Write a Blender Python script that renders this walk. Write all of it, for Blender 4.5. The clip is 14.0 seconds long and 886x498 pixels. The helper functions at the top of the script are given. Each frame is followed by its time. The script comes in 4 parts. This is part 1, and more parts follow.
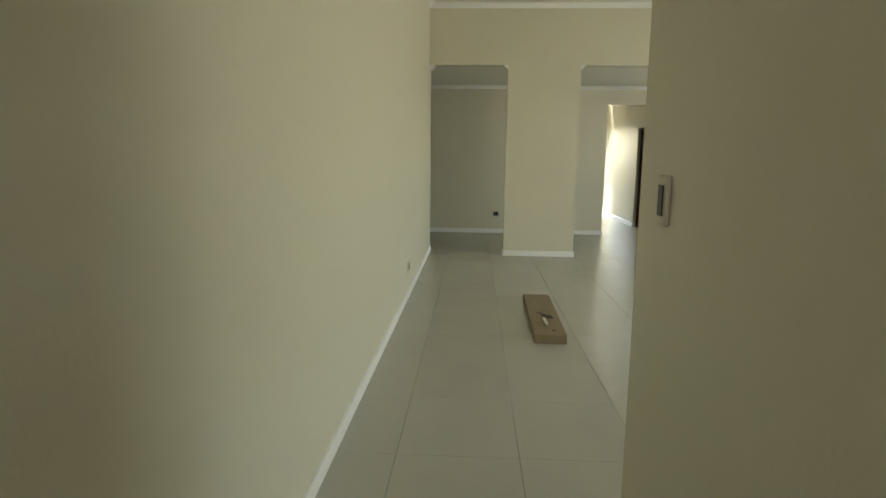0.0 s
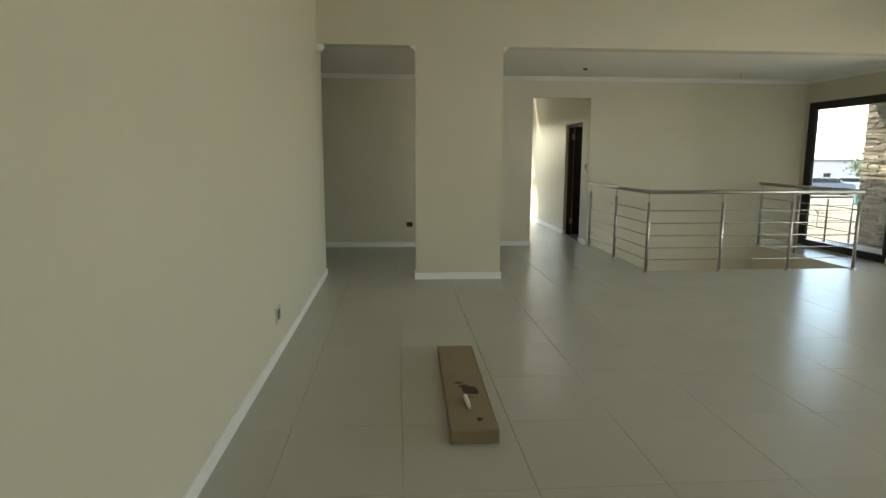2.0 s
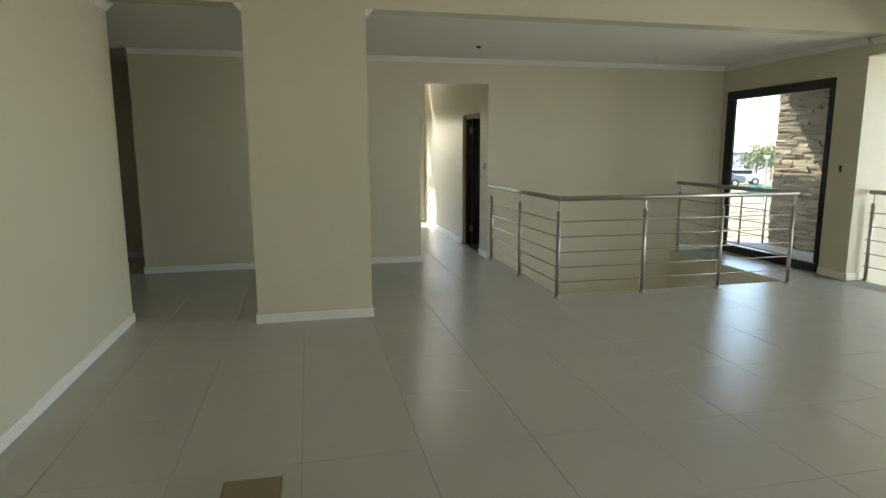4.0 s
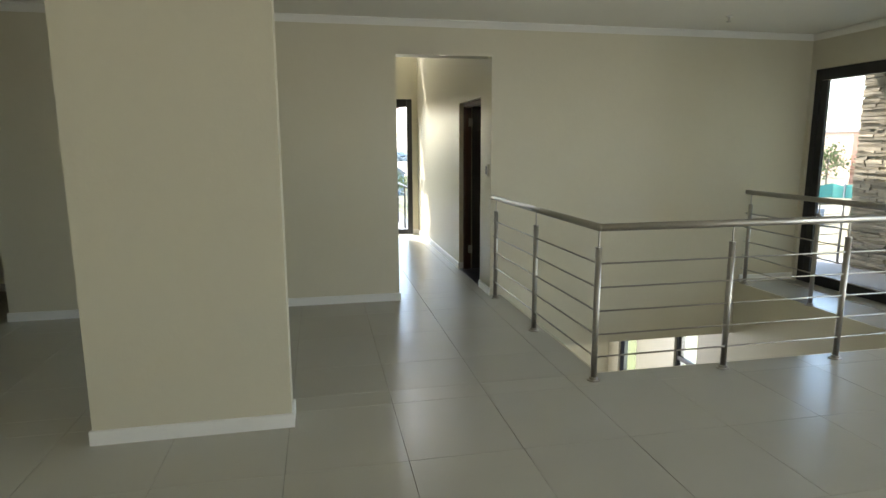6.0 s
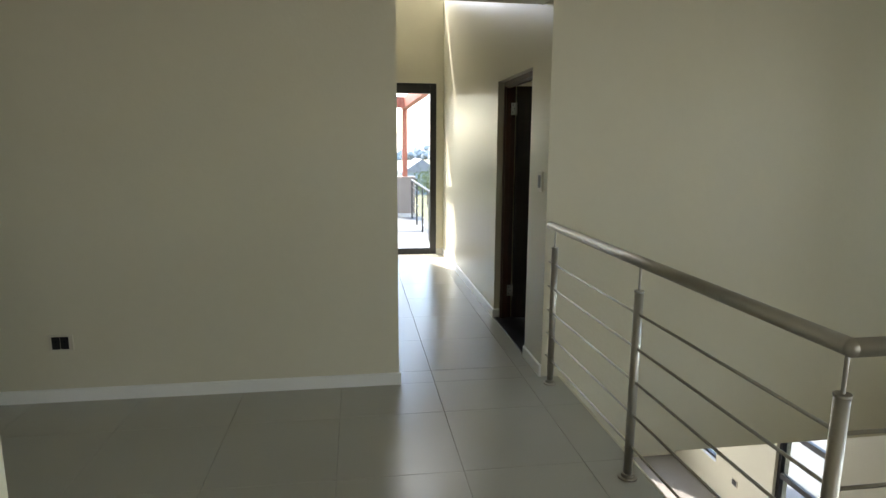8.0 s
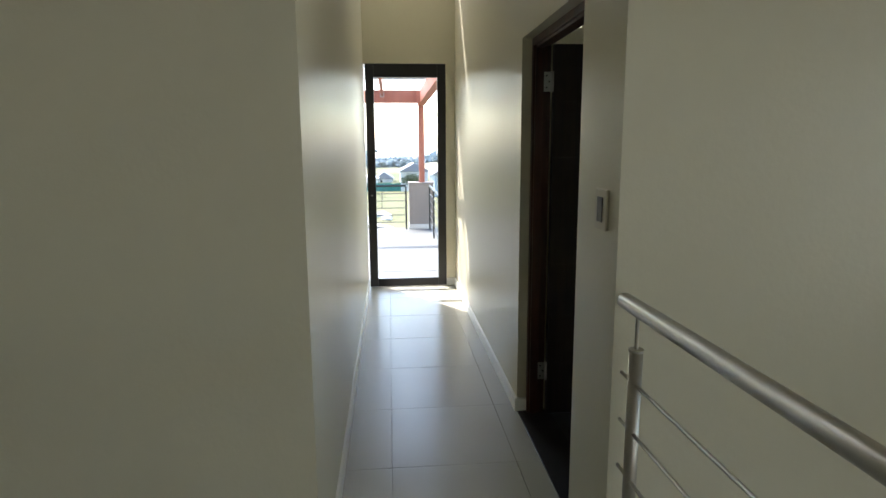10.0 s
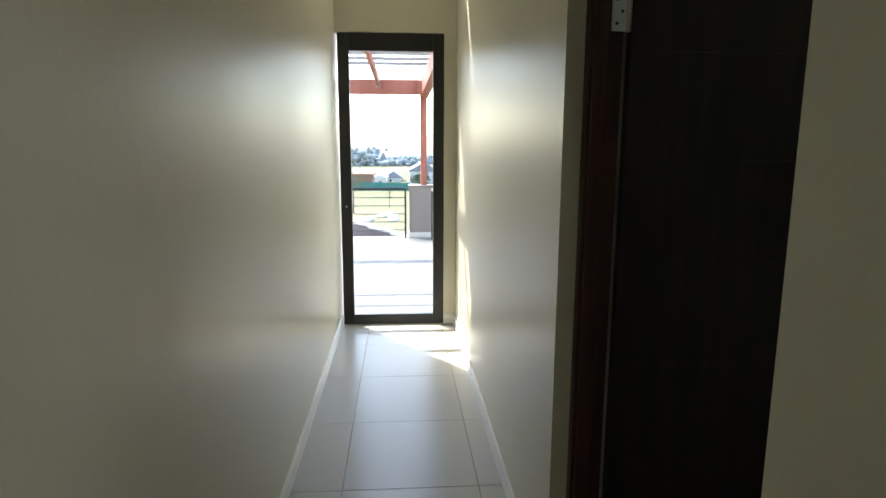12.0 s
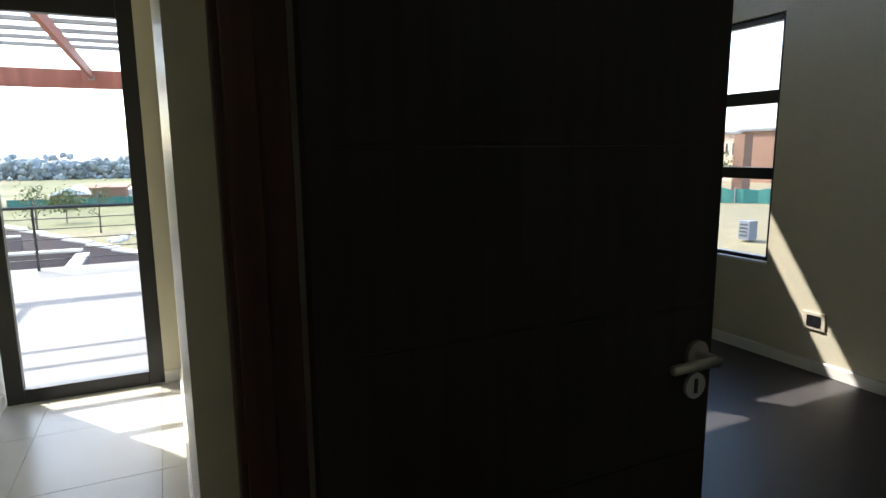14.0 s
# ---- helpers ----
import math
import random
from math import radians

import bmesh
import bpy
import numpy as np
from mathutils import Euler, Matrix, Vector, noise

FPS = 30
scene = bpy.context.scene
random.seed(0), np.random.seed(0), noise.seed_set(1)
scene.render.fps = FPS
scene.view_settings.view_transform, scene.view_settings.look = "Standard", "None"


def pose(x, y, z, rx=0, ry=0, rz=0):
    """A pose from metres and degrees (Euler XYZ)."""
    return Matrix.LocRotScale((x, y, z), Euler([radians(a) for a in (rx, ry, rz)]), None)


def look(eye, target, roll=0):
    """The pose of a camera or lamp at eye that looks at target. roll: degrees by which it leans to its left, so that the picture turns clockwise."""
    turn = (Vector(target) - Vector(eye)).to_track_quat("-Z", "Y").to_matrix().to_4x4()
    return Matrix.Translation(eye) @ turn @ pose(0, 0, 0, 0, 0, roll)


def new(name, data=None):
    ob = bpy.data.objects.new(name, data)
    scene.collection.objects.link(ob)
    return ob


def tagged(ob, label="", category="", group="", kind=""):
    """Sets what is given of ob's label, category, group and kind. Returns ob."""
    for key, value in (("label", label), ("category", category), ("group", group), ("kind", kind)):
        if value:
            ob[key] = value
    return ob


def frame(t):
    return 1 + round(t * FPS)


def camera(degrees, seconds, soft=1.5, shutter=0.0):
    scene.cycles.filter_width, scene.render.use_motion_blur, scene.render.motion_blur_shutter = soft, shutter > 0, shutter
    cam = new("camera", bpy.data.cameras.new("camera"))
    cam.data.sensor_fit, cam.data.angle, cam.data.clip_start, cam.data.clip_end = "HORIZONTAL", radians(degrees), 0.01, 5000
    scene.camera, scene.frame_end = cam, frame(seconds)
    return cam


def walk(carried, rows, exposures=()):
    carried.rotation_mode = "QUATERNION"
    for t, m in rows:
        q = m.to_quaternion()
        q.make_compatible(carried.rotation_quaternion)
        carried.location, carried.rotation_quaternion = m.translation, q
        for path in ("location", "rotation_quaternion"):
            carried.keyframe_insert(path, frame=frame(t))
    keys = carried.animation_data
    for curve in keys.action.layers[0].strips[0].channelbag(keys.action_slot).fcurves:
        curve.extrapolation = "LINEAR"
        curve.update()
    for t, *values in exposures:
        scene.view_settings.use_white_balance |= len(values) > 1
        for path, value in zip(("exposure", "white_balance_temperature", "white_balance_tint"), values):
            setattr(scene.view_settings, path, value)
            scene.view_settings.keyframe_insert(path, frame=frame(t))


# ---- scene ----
cam = camera(73.4, 14.0)
PATH = [
    (0, (0.668, -1.03, 1.453), (0.567, 0.944, 1.143), 0.7),
    (0.5, (0.65, -0.561, 1.461), (0.563, 1.413, 1.15), 1.0),
    (1, (0.692, -0.101, 1.448), (0.627, 1.874, 1.141), 0.6),
    (1.5, (0.76, 0.282, 1.475), (0.769, 2.258, 1.166), 0.4),
    (2, (0.901, 0.631, 1.482), (1.051, 2.601, 1.173), 0.2),
    (2.5, (1.011, 1.029, 1.501), (1.288, 2.986, 1.191), -0.1),
    (3, (1.186, 1.402, 1.514), (1.58, 3.338, 1.201), -0.4),
    (5.5, (2.187, 3.941, 1.539), (2.628, 5.861, 1.2), -0.1),
    (6, (2.344, 4.473, 1.557), (2.741, 6.403, 1.216), -0.2),
    (6.5, (2.511, 5.037, 1.537), (2.863, 6.977, 1.198), -0.3),
    (7, (2.614, 5.577, 1.554), (2.939, 7.52, 1.211), -0.3),
    (7.5, (2.763, 6.149, 1.538), (3.058, 8.097, 1.193), -0.1),
    (8, (2.85, 6.688, 1.546), (3.134, 8.637, 1.199), 0.3),
    (8.5, (3.011, 7.19, 1.525), (3.275, 9.143, 1.183), -0.1),
    (11, (3.473, 9.413, 1.51), (3.61, 11.379, 1.168), 0.2),
    (11.5, (3.534, 9.784, 1.5), (3.669, 11.75, 1.157), 0.4),
    (12, (3.602, 10.11, 1.495), (3.744, 12.075, 1.152), 0.2),
    (12.5, (3.667, 10.368, 1.466), (3.873, 12.329, 1.135), 0.6),
    (13, (3.765, 10.578, 1.452), (4.108, 12.522, 1.127), 0.6),
    (13.5, (3.877, 10.775, 1.459), (4.466, 12.658, 1.133), -0.0),
    (14, (4.047, 10.942, 1.447), (4.882, 12.73, 1.123), -0.6),
]
walk(cam, [(t, look(eye, target, roll)) for t, eye, target, roll in PATH],
     [(0, 3.42, 7050, 7.5), (1, 3.2, 7000, 8.0), (2, 2.99, 6950, 8.5), (3, 2.93, 6900, 9.5), (6, 3.14, 6600, 11.5), (8.5, 2.9, 6650, 12), (11, 2.56, 6450, 11.5), (12, 2.7, 6500, 11.5), (13, 2.58, 6450, 12), (14, 2.32, 6600, 12)])

# ---- world, sun, lamps ----
scene.view_settings.exposure = 2.4
world = bpy.data.worlds.new("world")
scene.world = world
world.use_nodes = True
wn = world.node_tree.nodes
sky = wn.new("ShaderNodeTexSky")
sky.sky_type = "NISHITA"
sky.sun_disc = False
sky.sun_elevation = radians(50)
sky.sun_rotation = radians(-36)
sky.dust_density = 1.5
world.node_tree.links.new(sky.outputs[0], wn["Background"].inputs[0])
wn["Background"].inputs[1].default_value = 0.165
sd = bpy.data.lights.new("sun", "SUN")
sd.energy = 2.0
sd.angle = radians(0.5)
sd.color = (1, 0.95, 0.87)
sun = new("sun", sd)
sun.matrix_world = look(Vector((-0.374, 0.519, 0.768)) * 30, (0, 0, 0))


def area_lamp(name, eye, target, w, h, watts):
    """A rectangular area lamp: sky light in a window opening, or added fill light."""
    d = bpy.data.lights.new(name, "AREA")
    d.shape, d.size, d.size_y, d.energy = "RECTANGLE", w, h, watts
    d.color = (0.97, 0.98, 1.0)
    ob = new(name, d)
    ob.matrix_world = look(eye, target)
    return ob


area_lamp("void_window_light", (11.9, 4.5, 0.6), (0, 4.5, 0.2), 5.6, 4.4, 25)
# Fill lamp added behind the camera; the passage end wall has no window.
area_lamp("passage_fill_light", (0.55, -2.95, 1.7), (0.55, 5, 1.0), 0.9, 1.3, 1.0)
# Added fill before the solid south wall, to brighten the column face.
area_lamp("hall_fill_light", (5.5, 0.65, 1.5), (4.6, 8, 1.2), 2.4, 1.8, 8.0)
# Fill lamp added to brighten the lower room, set in an invented north window.
area_lamp("lower_fill_light", (5.4, 14.9, -2.0), (5.4, 10, -2.4), 2.6, 2.0, 15)
area_lamp("corridor_slot_light", (3.58, 15.01, 3.60), (3.58, 12.0, 3.0), 0.9, 0.24, 1.6)


# ---- materials ----
def mat(name, col, rough=0.6, metal=0.0, var=0.0, scale=3.0, bump=0.0, bscale=60.0, rvar=0.0, obj=0.0, spec=0.5):
    """A surface with colour varied at two scales, uneven gloss and fine relief."""
    m = bpy.data.materials.new(name)
    m.use_nodes = True
    nt = m.node_tree
    n, l = nt.nodes, nt.links
    b = n["Principled BSDF"]
    b.inputs["Base Color"].default_value = (*col, 1)
    b.inputs["Roughness"].default_value = rough
    b.inputs["Metallic"].default_value = metal
    b.inputs["Specular IOR Level"].default_value = spec
    tc = n.new("ShaderNodeTexCoord")
    if var or obj or rvar:
        no = n.new("ShaderNodeTexNoise")
        no.inputs["Scale"].default_value = scale
        no.inputs["Detail"].default_value = 6
        l.new(tc.outputs["Object"], no.inputs["Vector"])
        fine = n.new("ShaderNodeTexNoise")
        fine.inputs["Scale"].default_value = scale * 14
        fine.inputs["Detail"].default_value = 4
        l.new(tc.outputs["Object"], fine.inputs["Vector"])
        add = n.new("ShaderNodeMath")
        add.operation = "MULTIPLY_ADD"
        l.new(fine.outputs["Fac"], add.inputs[0])
        add.inputs[1].default_value = 0.4
        l.new(no.outputs["Fac"], add.inputs[2])
        if var or obj:
            mr = n.new("ShaderNodeMapRange")
            mr.inputs["From Min"].default_value = 0.4
            mr.inputs["From Max"].default_value = 1.0
            mr.inputs["To Min"].default_value = 1 - var
            mr.inputs["To Max"].default_value = 1 + var
            l.new(add.outputs[0], mr.inputs["Value"])
            out = mr.outputs[0]
            if obj:
                oi = n.new("ShaderNodeObjectInfo")
                m2 = n.new("ShaderNodeMapRange")
                m2.inputs["To Min"].default_value = 1 - obj
                m2.inputs["To Max"].default_value = 1 + obj
                l.new(oi.outputs["Random"], m2.inputs["Value"])
                mu = n.new("ShaderNodeMath")
                mu.operation = "MULTIPLY"
                l.new(out, mu.inputs[0])
                l.new(m2.outputs[0], mu.inputs[1])
                out = mu.outputs[0]
            vm = n.new("ShaderNodeVectorMath")
            vm.operation = "SCALE"
            vm.inputs[0].default_value = col
            l.new(out, vm.inputs["Scale"])
            l.new(vm.outputs[0], b.inputs["Base Color"])
        if rvar:
            rr = n.new("ShaderNodeMapRange")
            rr.inputs["From Min"].default_value = 0.4
            rr.inputs["From Max"].default_value = 1.0
            rr.inputs["To Min"].default_value = rough - rvar
            rr.inputs["To Max"].default_value = rough + rvar
            l.new(add.outputs[0], rr.inputs["Value"])
            l.new(rr.outputs[0], b.inputs["Roughness"])
    if bump:
        bn = n.new("ShaderNodeTexNoise")
        bn.inputs["Scale"].default_value = bscale
        bn.inputs["Detail"].default_value = 5
        l.new(tc.outputs["Object"], bn.inputs["Vector"])
        bu = n.new("ShaderNodeBump")
        bu.inputs["Strength"].default_value = bump
        bu.inputs["Distance"].default_value = 0.004
        l.new(bn.outputs["Fac"], bu.inputs["Height"])
        l.new(bu.outputs[0], b.inputs["Normal"])
    return m


def wood_mat(name, dark, light, rough, scale=1.0):
    m = mat(name, light, rough)
    nt = m.node_tree
    n, l = nt.nodes, nt.links
    tc = n.new("ShaderNodeTexCoord")
    mp = n.new("ShaderNodeMapping")
    mp.inputs["Scale"].default_value = (40 * scale, 40 * scale, 2.5 * scale)
    no = n.new("ShaderNodeTexNoise")
    no.inputs["Scale"].default_value = 1
    no.inputs["Detail"].default_value = 8
    cr = n.new("ShaderNodeValToRGB")
    cr.color_ramp.elements[0].position, cr.color_ramp.elements[1].position = 0.35, 0.68
    cr.color_ramp.elements[0].color, cr.color_ramp.elements[1].color = (*dark, 1), (*light, 1)
    l.new(tc.outputs["Object"], mp.inputs[0])
    l.new(mp.outputs[0], no.inputs["Vector"])
    l.new(no.outputs["Fac"], cr.inputs[0])
    l.new(cr.outputs[0], n["Principled BSDF"].inputs["Base Color"])
    return m


PAINT = mat("cream_wall_paint", (0.64, 0.605, 0.475), 0.35, var=0.03, scale=1.2, bump=0.25, bscale=45, rvar=0.06)
CEIL = mat("ceiling_paint", (0.84, 0.82, 0.74), 0.85, var=0.02, scale=1, bump=0.1)
CORNICE = mat("cornice_plaster", (0.82, 0.81, 0.76), 0.6)
SKIRT = mat("white_skirting", (0.82, 0.82, 0.79), 0.35, var=0.03, scale=4)
TILE = mat("porcelain_tile", (0.48, 0.475, 0.42), 0.26)
tn, tl = TILE.node_tree.nodes, TILE.node_tree.links
t_geo, t_no, t_mr, t_oi, t_m2, t_mu, t_sc = (tn.new("ShaderNodeNewGeometry"), tn.new("ShaderNodeTexNoise"), tn.new("ShaderNodeMapRange"), tn.new("ShaderNodeObjectInfo"),
                                             tn.new("ShaderNodeMapRange"), tn.new("ShaderNodeMath"), tn.new("ShaderNodeVectorMath"))
t_no.inputs["Scale"].default_value, t_no.inputs["Detail"].default_value = 1.3, 4
t_mr.inputs["To Min"].default_value, t_mr.inputs["To Max"].default_value = 0.93, 1.07
t_m2.inputs["To Min"].default_value, t_m2.inputs["To Max"].default_value = 0.985, 1.015
t_mu.operation, t_sc.operation = "MULTIPLY", "SCALE"
t_sc.inputs[0].default_value = (0.48, 0.475, 0.42)
tl.new(t_geo.outputs["Position"], t_no.inputs["Vector"])
tl.new(t_no.outputs["Fac"], t_mr.inputs["Value"])
tl.new(t_oi.outputs["Random"], t_m2.inputs["Value"])
tl.new(t_mr.outputs[0], t_mu.inputs[0])
tl.new(t_m2.outputs[0], t_mu.inputs[1])
tl.new(t_mu.outputs[0], t_sc.inputs["Scale"])
tl.new(t_sc.outputs[0], tn["Principled BSDF"].inputs["Base Color"])
GROUT = mat("grout", (0.42, 0.41, 0.36), 0.9)
ALU = mat("dark_bronze_aluminium", (0.018, 0.018, 0.019), 0.38, var=0.1, scale=6)
STEEL = mat("brushed_steel", (0.43, 0.41, 0.37), 0.42, 1, var=0.03, scale=20)
SATIN = mat("satin_steel", (0.62, 0.6, 0.56), 0.32, 1)
DOOR = wood_mat("dark_stained_door", (0.010, 0.007, 0.006), (0.028, 0.016, 0.012), 0.5)
JAMB = wood_mat("red_brown_timber", (0.035, 0.011, 0.007), (0.085, 0.026, 0.016), 0.4)
REDTIMBER = wood_mat("red_stained_beam", (0.25, 0.07, 0.045), (0.42, 0.14, 0.09), 0.6, 0.4)
PLATE = mat("switch_plate_cream", (0.6, 0.56, 0.46), 0.35)
BLACKP = mat("black_plastic", (0.012, 0.012, 0.015), 0.3)
CARPET = mat("charcoal_laminate", (0.055, 0.052, 0.055), 0.42, var=0.15, scale=5, rvar=0.05)
CARD = mat("brown_cardboard", (0.26, 0.205, 0.125), 0.85, var=0.08, scale=6, bump=0.2, bscale=120)
STAIN = mat("dark_brown_stain", (0.035, 0.014, 0.008), 0.6, var=0.3, scale=20)
WHITEP = mat("white_plastic", (0.8, 0.78, 0.7), 0.4)
CONC = mat("pale_concrete", (0.182, 0.174, 0.164), 0.7, var=0.08, scale=1.5, bump=0.2)
RENDERED = mat("grey_brown_render", (0.25, 0.21, 0.19), 0.85, var=0.08, scale=3, bump=0.3)
GALV = mat("grey_steel_slat", (0.30, 0.29, 0.29), 0.5, 0.3)
BLACKSTEEL = mat("black_painted_steel", (0.02, 0.02, 0.022), 0.45)
LEAF = mat("leaf_green", (0.065, 0.085, 0.035), 0.8, var=0.3, scale=1.5)
LEAFY = mat("leaf_yellow_green", (0.12, 0.145, 0.055), 0.8, var=0.3, scale=1.5)
# Distance haze is painted into this leaf colour as pale blue green.
HAZE_LEAF = mat("far_wood_painted_haze", (0.29, 0.325, 0.335), 0.95, var=0.25, scale=0.12)
BARK = mat("bark", (0.12, 0.09, 0.07), 0.9, var=0.2)
GARDENWALL = mat("mauve_brown_wall", (0.20, 0.155, 0.15), 0.9, var=0.1, scale=2)
COPING = mat("pale_coping", (0.62, 0.58, 0.54), 0.8, var=0.05)
PEACH = mat("peach_house_wall", (0.60, 0.42, 0.32), 0.9, var=0.05, scale=0.5)
BRICK = mat("brown_brick_wall", (0.26, 0.14, 0.10), 0.9, var=0.15, scale=2)
WHITEH = mat("white_house_wall", (0.7, 0.7, 0.7), 0.9, var=0.05)
ROOFG = mat("grey_roof", (0.22, 0.22, 0.24), 0.8, var=0.1)
ROOFW = mat("pale_metal_roof", (0.72, 0.73, 0.75), 0.5, var=0.05)
NET = mat("green_shade_net", (0.045, 0.19, 0.16), 0.8, var=0.2, scale=2)
DARKGLASS = mat("dark_window", (0.03, 0.035, 0.04), 0.1)
GREYBOX = mat("grey_utility_box", (0.17, 0.18, 0.21), 0.6, var=0.05)
STONE_A = mat("ledge_stone", (0.215, 0.18, 0.135), 0.85, var=0.35, scale=7, bump=0.8, bscale=26, obj=0.35)

GLASS = bpy.data.materials.new("clear_glass")
GLASS.use_nodes = True
gn, gl = GLASS.node_tree.nodes, GLASS.node_tree.links
gn.clear()
g_out, g_mix, g_tr, g_gl, g_fr = (gn.new("ShaderNodeOutputMaterial"), gn.new("ShaderNodeMixShader"),
                                  gn.new("ShaderNodeBsdfTransparent"), gn.new("ShaderNodeBsdfGlossy"), gn.new("ShaderNodeLayerWeight"))
g_tr.inputs[0].default_value = (0.93, 0.95, 0.94, 1)
g_gl.inputs["Roughness"].default_value = 0.02
g_pow = gn.new("ShaderNodeMath")
g_pow.operation = "POWER"
g_pow.inputs[1].default_value = 4.0
g_add = gn.new("ShaderNodeMath")
g_add.operation = "MULTIPLY_ADD"
g_add.inputs[1].default_value, g_add.inputs[2].default_value = 0.6, 0.03
gl.new(g_fr.outputs["Facing"], g_pow.inputs[0])
gl.new(g_pow.outputs[0], g_add.inputs[0])
gl.new(g_add.outputs[0], g_mix.inputs[0])
gl.new(g_tr.outputs[0], g_mix.inputs[1])
gl.new(g_gl.outputs[0], g_mix.inputs[2])
gl.new(g_mix.outputs[0], g_out.inputs[0])


def ground_mat():
    """Lawn, dry grass and bare soil in patches."""
    m = mat("lawn_and_soil", (0.2, 0.2, 0.1), 0.95, bump=0.4, bscale=6)
    n, l = m.node_tree.nodes, m.node_tree.links
    tc = n.new("ShaderNodeTexCoord")
    no = n.new("ShaderNodeTexNoise")
    no.inputs["Scale"].default_value = 0.035
    no.inputs["Detail"].default_value = 9
    no.inputs["Distortion"].default_value = 0.4
    cr = n.new("ShaderNodeValToRGB")
    e = cr.color_ramp.elements
    e[0].position, e[1].position = 0.38, 0.66
    e[0].color, e[1].color = (0.09, 0.10, 0.035, 1), (0.23, 0.18, 0.12, 1)
    mid = e.new(0.52)
    mid.color = (0.145, 0.14, 0.06, 1)
    sx = n.new("ShaderNodeSeparateXYZ")
    l.new(tc.outputs["Object"], sx.inputs[0])
    sm = n.new("ShaderNodeMapRange")
    sm.inputs["From Min"].default_value, sm.inputs["From Max"].default_value = 11, 17
    l.new(sx.outputs[0], sm.inputs["Value"])
    soil = n.new("ShaderNodeMix")
    soil.data_type = "RGBA"
    soil.inputs[7].default_value = (0.20, 0.165, 0.105, 1)
    sf = n.new("ShaderNodeMath")
    sf.operation = "MULTIPLY"
    sf.inputs[1].default_value = 0.75
    l.new(sm.outputs[0], sf.inputs[0])
    l.new(sf.outputs[0], soil.inputs[0])
    fi = n.new("ShaderNodeTexNoise")
    fi.inputs["Scale"].default_value = 1.3
    fi.inputs["Detail"].default_value = 10
    mx = n.new("ShaderNodeMix")
    mx.data_type, mx.blend_type = "RGBA", "OVERLAY"
    mx.inputs[0].default_value = 0.5
    l.new(tc.outputs["Object"], no.inputs["Vector"])
    l.new(tc.outputs["Object"], fi.inputs["Vector"])
    l.new(no.outputs["Fac"], cr.inputs[0])
    l.new(cr.outputs[0], soil.inputs[6])
    l.new(soil.outputs[2], mx.inputs[6])
    l.new(fi.outputs["Fac"], mx.inputs[7])
    l.new(mx.outputs[2], n["Principled BSDF"].inputs["Base Color"])
    return m


GROUND = ground_mat()


# ---- makers ----
def mesh_from(bm, name, material, smooth=False):
    me = bpy.data.meshes.new(name)
    if smooth:
        for f in bm.faces:
            f.smooth = True
    bm.to_mesh(me)
    bm.free()
    me.materials.append(material)
    return me


def part(name, bm, material, parent=None, label="", smooth=False):
    ob = new(name, mesh_from(bm, name, material, smooth))
    ob.parent = parent
    return tagged(ob, label)


def thing(name, label, category, at=(0, 0, 0), group=""):
    ob = new(name)
    ob.location = at
    return tagged(ob, label, category, group)


def box(bm, x0, x1, y0, y1, z0, z1, bevel=0.0):
    r = bmesh.ops.create_cube(bm, size=1)
    bmesh.ops.scale(bm, vec=(x1 - x0, y1 - y0, z1 - z0), verts=r["verts"])
    bmesh.ops.translate(bm, vec=((x0 + x1) / 2, (y0 + y1) / 2, (z0 + z1) / 2), verts=r["verts"])
    if bevel:
        edges = list({e for v in r["verts"] for e in v.link_edges})
        bmesh.ops.bevel(bm, geom=edges, offset=bevel, segments=2, affect="EDGES", profile=0.5)


def boxes(*bs, bevel=0.0):
    bm = bmesh.new()
    for b in bs:
        box(bm, *b, bevel=bevel)
    return bm


def rod(bm, a, b, r, seg=16, r2=None):
    a, b = Vector(a), Vector(b)
    d = b - a
    m = Matrix.Translation((a + b) / 2) @ d.to_track_quat("Z", "Y").to_matrix().to_4x4()
    bmesh.ops.create_cone(bm, cap_ends=True, segments=seg, radius1=r, radius2=r if r2 is None else r2, depth=d.length, matrix=m)


def rods(*rs, seg=16):
    bm = bmesh.new()
    for r in rs:
        rod(bm, *r, seg=seg)
    return bm


def slab(name, m, *bs, bevel=0.0):
    return tagged(part(name, boxes(*bs, bevel=bevel), m), kind="structure")


def profile_run(bm, pts, p0, p1, out):
    """A moulding: the profile pts (away from the wall, up) run along the line p0 to p1; out: the way away from the wall."""
    o = Vector(out)
    rings = [[bm.verts.new(Vector(p) + o * a + Vector((0, 0, c))) for a, c in pts] for p in (p0, p1)]
    k = len(pts)
    for i in range(k):
        bm.faces.new((rings[0][i], rings[0][(i + 1) % k], rings[1][(i + 1) % k], rings[1][i]))
    bm.faces.new(rings[0])
    bm.faces.new(rings[1][::-1])
    bmesh.ops.recalc_face_normals(bm, faces=bm.faces)


# ---- the building ----
WT = 3.56
slab("wall_west", PAINT, (-0.2, 0, -3, 8.05, -0.012, WT))
slab("wall_alcove_south", PAINT, (-3.0, -0.2, 7.85, 8.05, -0.012, 2.76))
slab("wall_alcove_west", PAINT, (-3.2, -3.0, 7.85, 11.9, -0.012, 2.76))
slab("wall_alcove_north", PAINT, (-3.0, -0.26, 11.7, 11.9, -0.012, 2.76))
slab("wall_alcove_return", PAINT, (-0.46, -0.26, 10.57, 11.7, -0.012, 2.76))
slab("bulkhead", PAINT, (0, 7.75, 7.72, 7.92, 2.735, WT))
slab("column", PAINT, (1.115, 2.14, 7.72, 7.9, -0.012, 2.735))
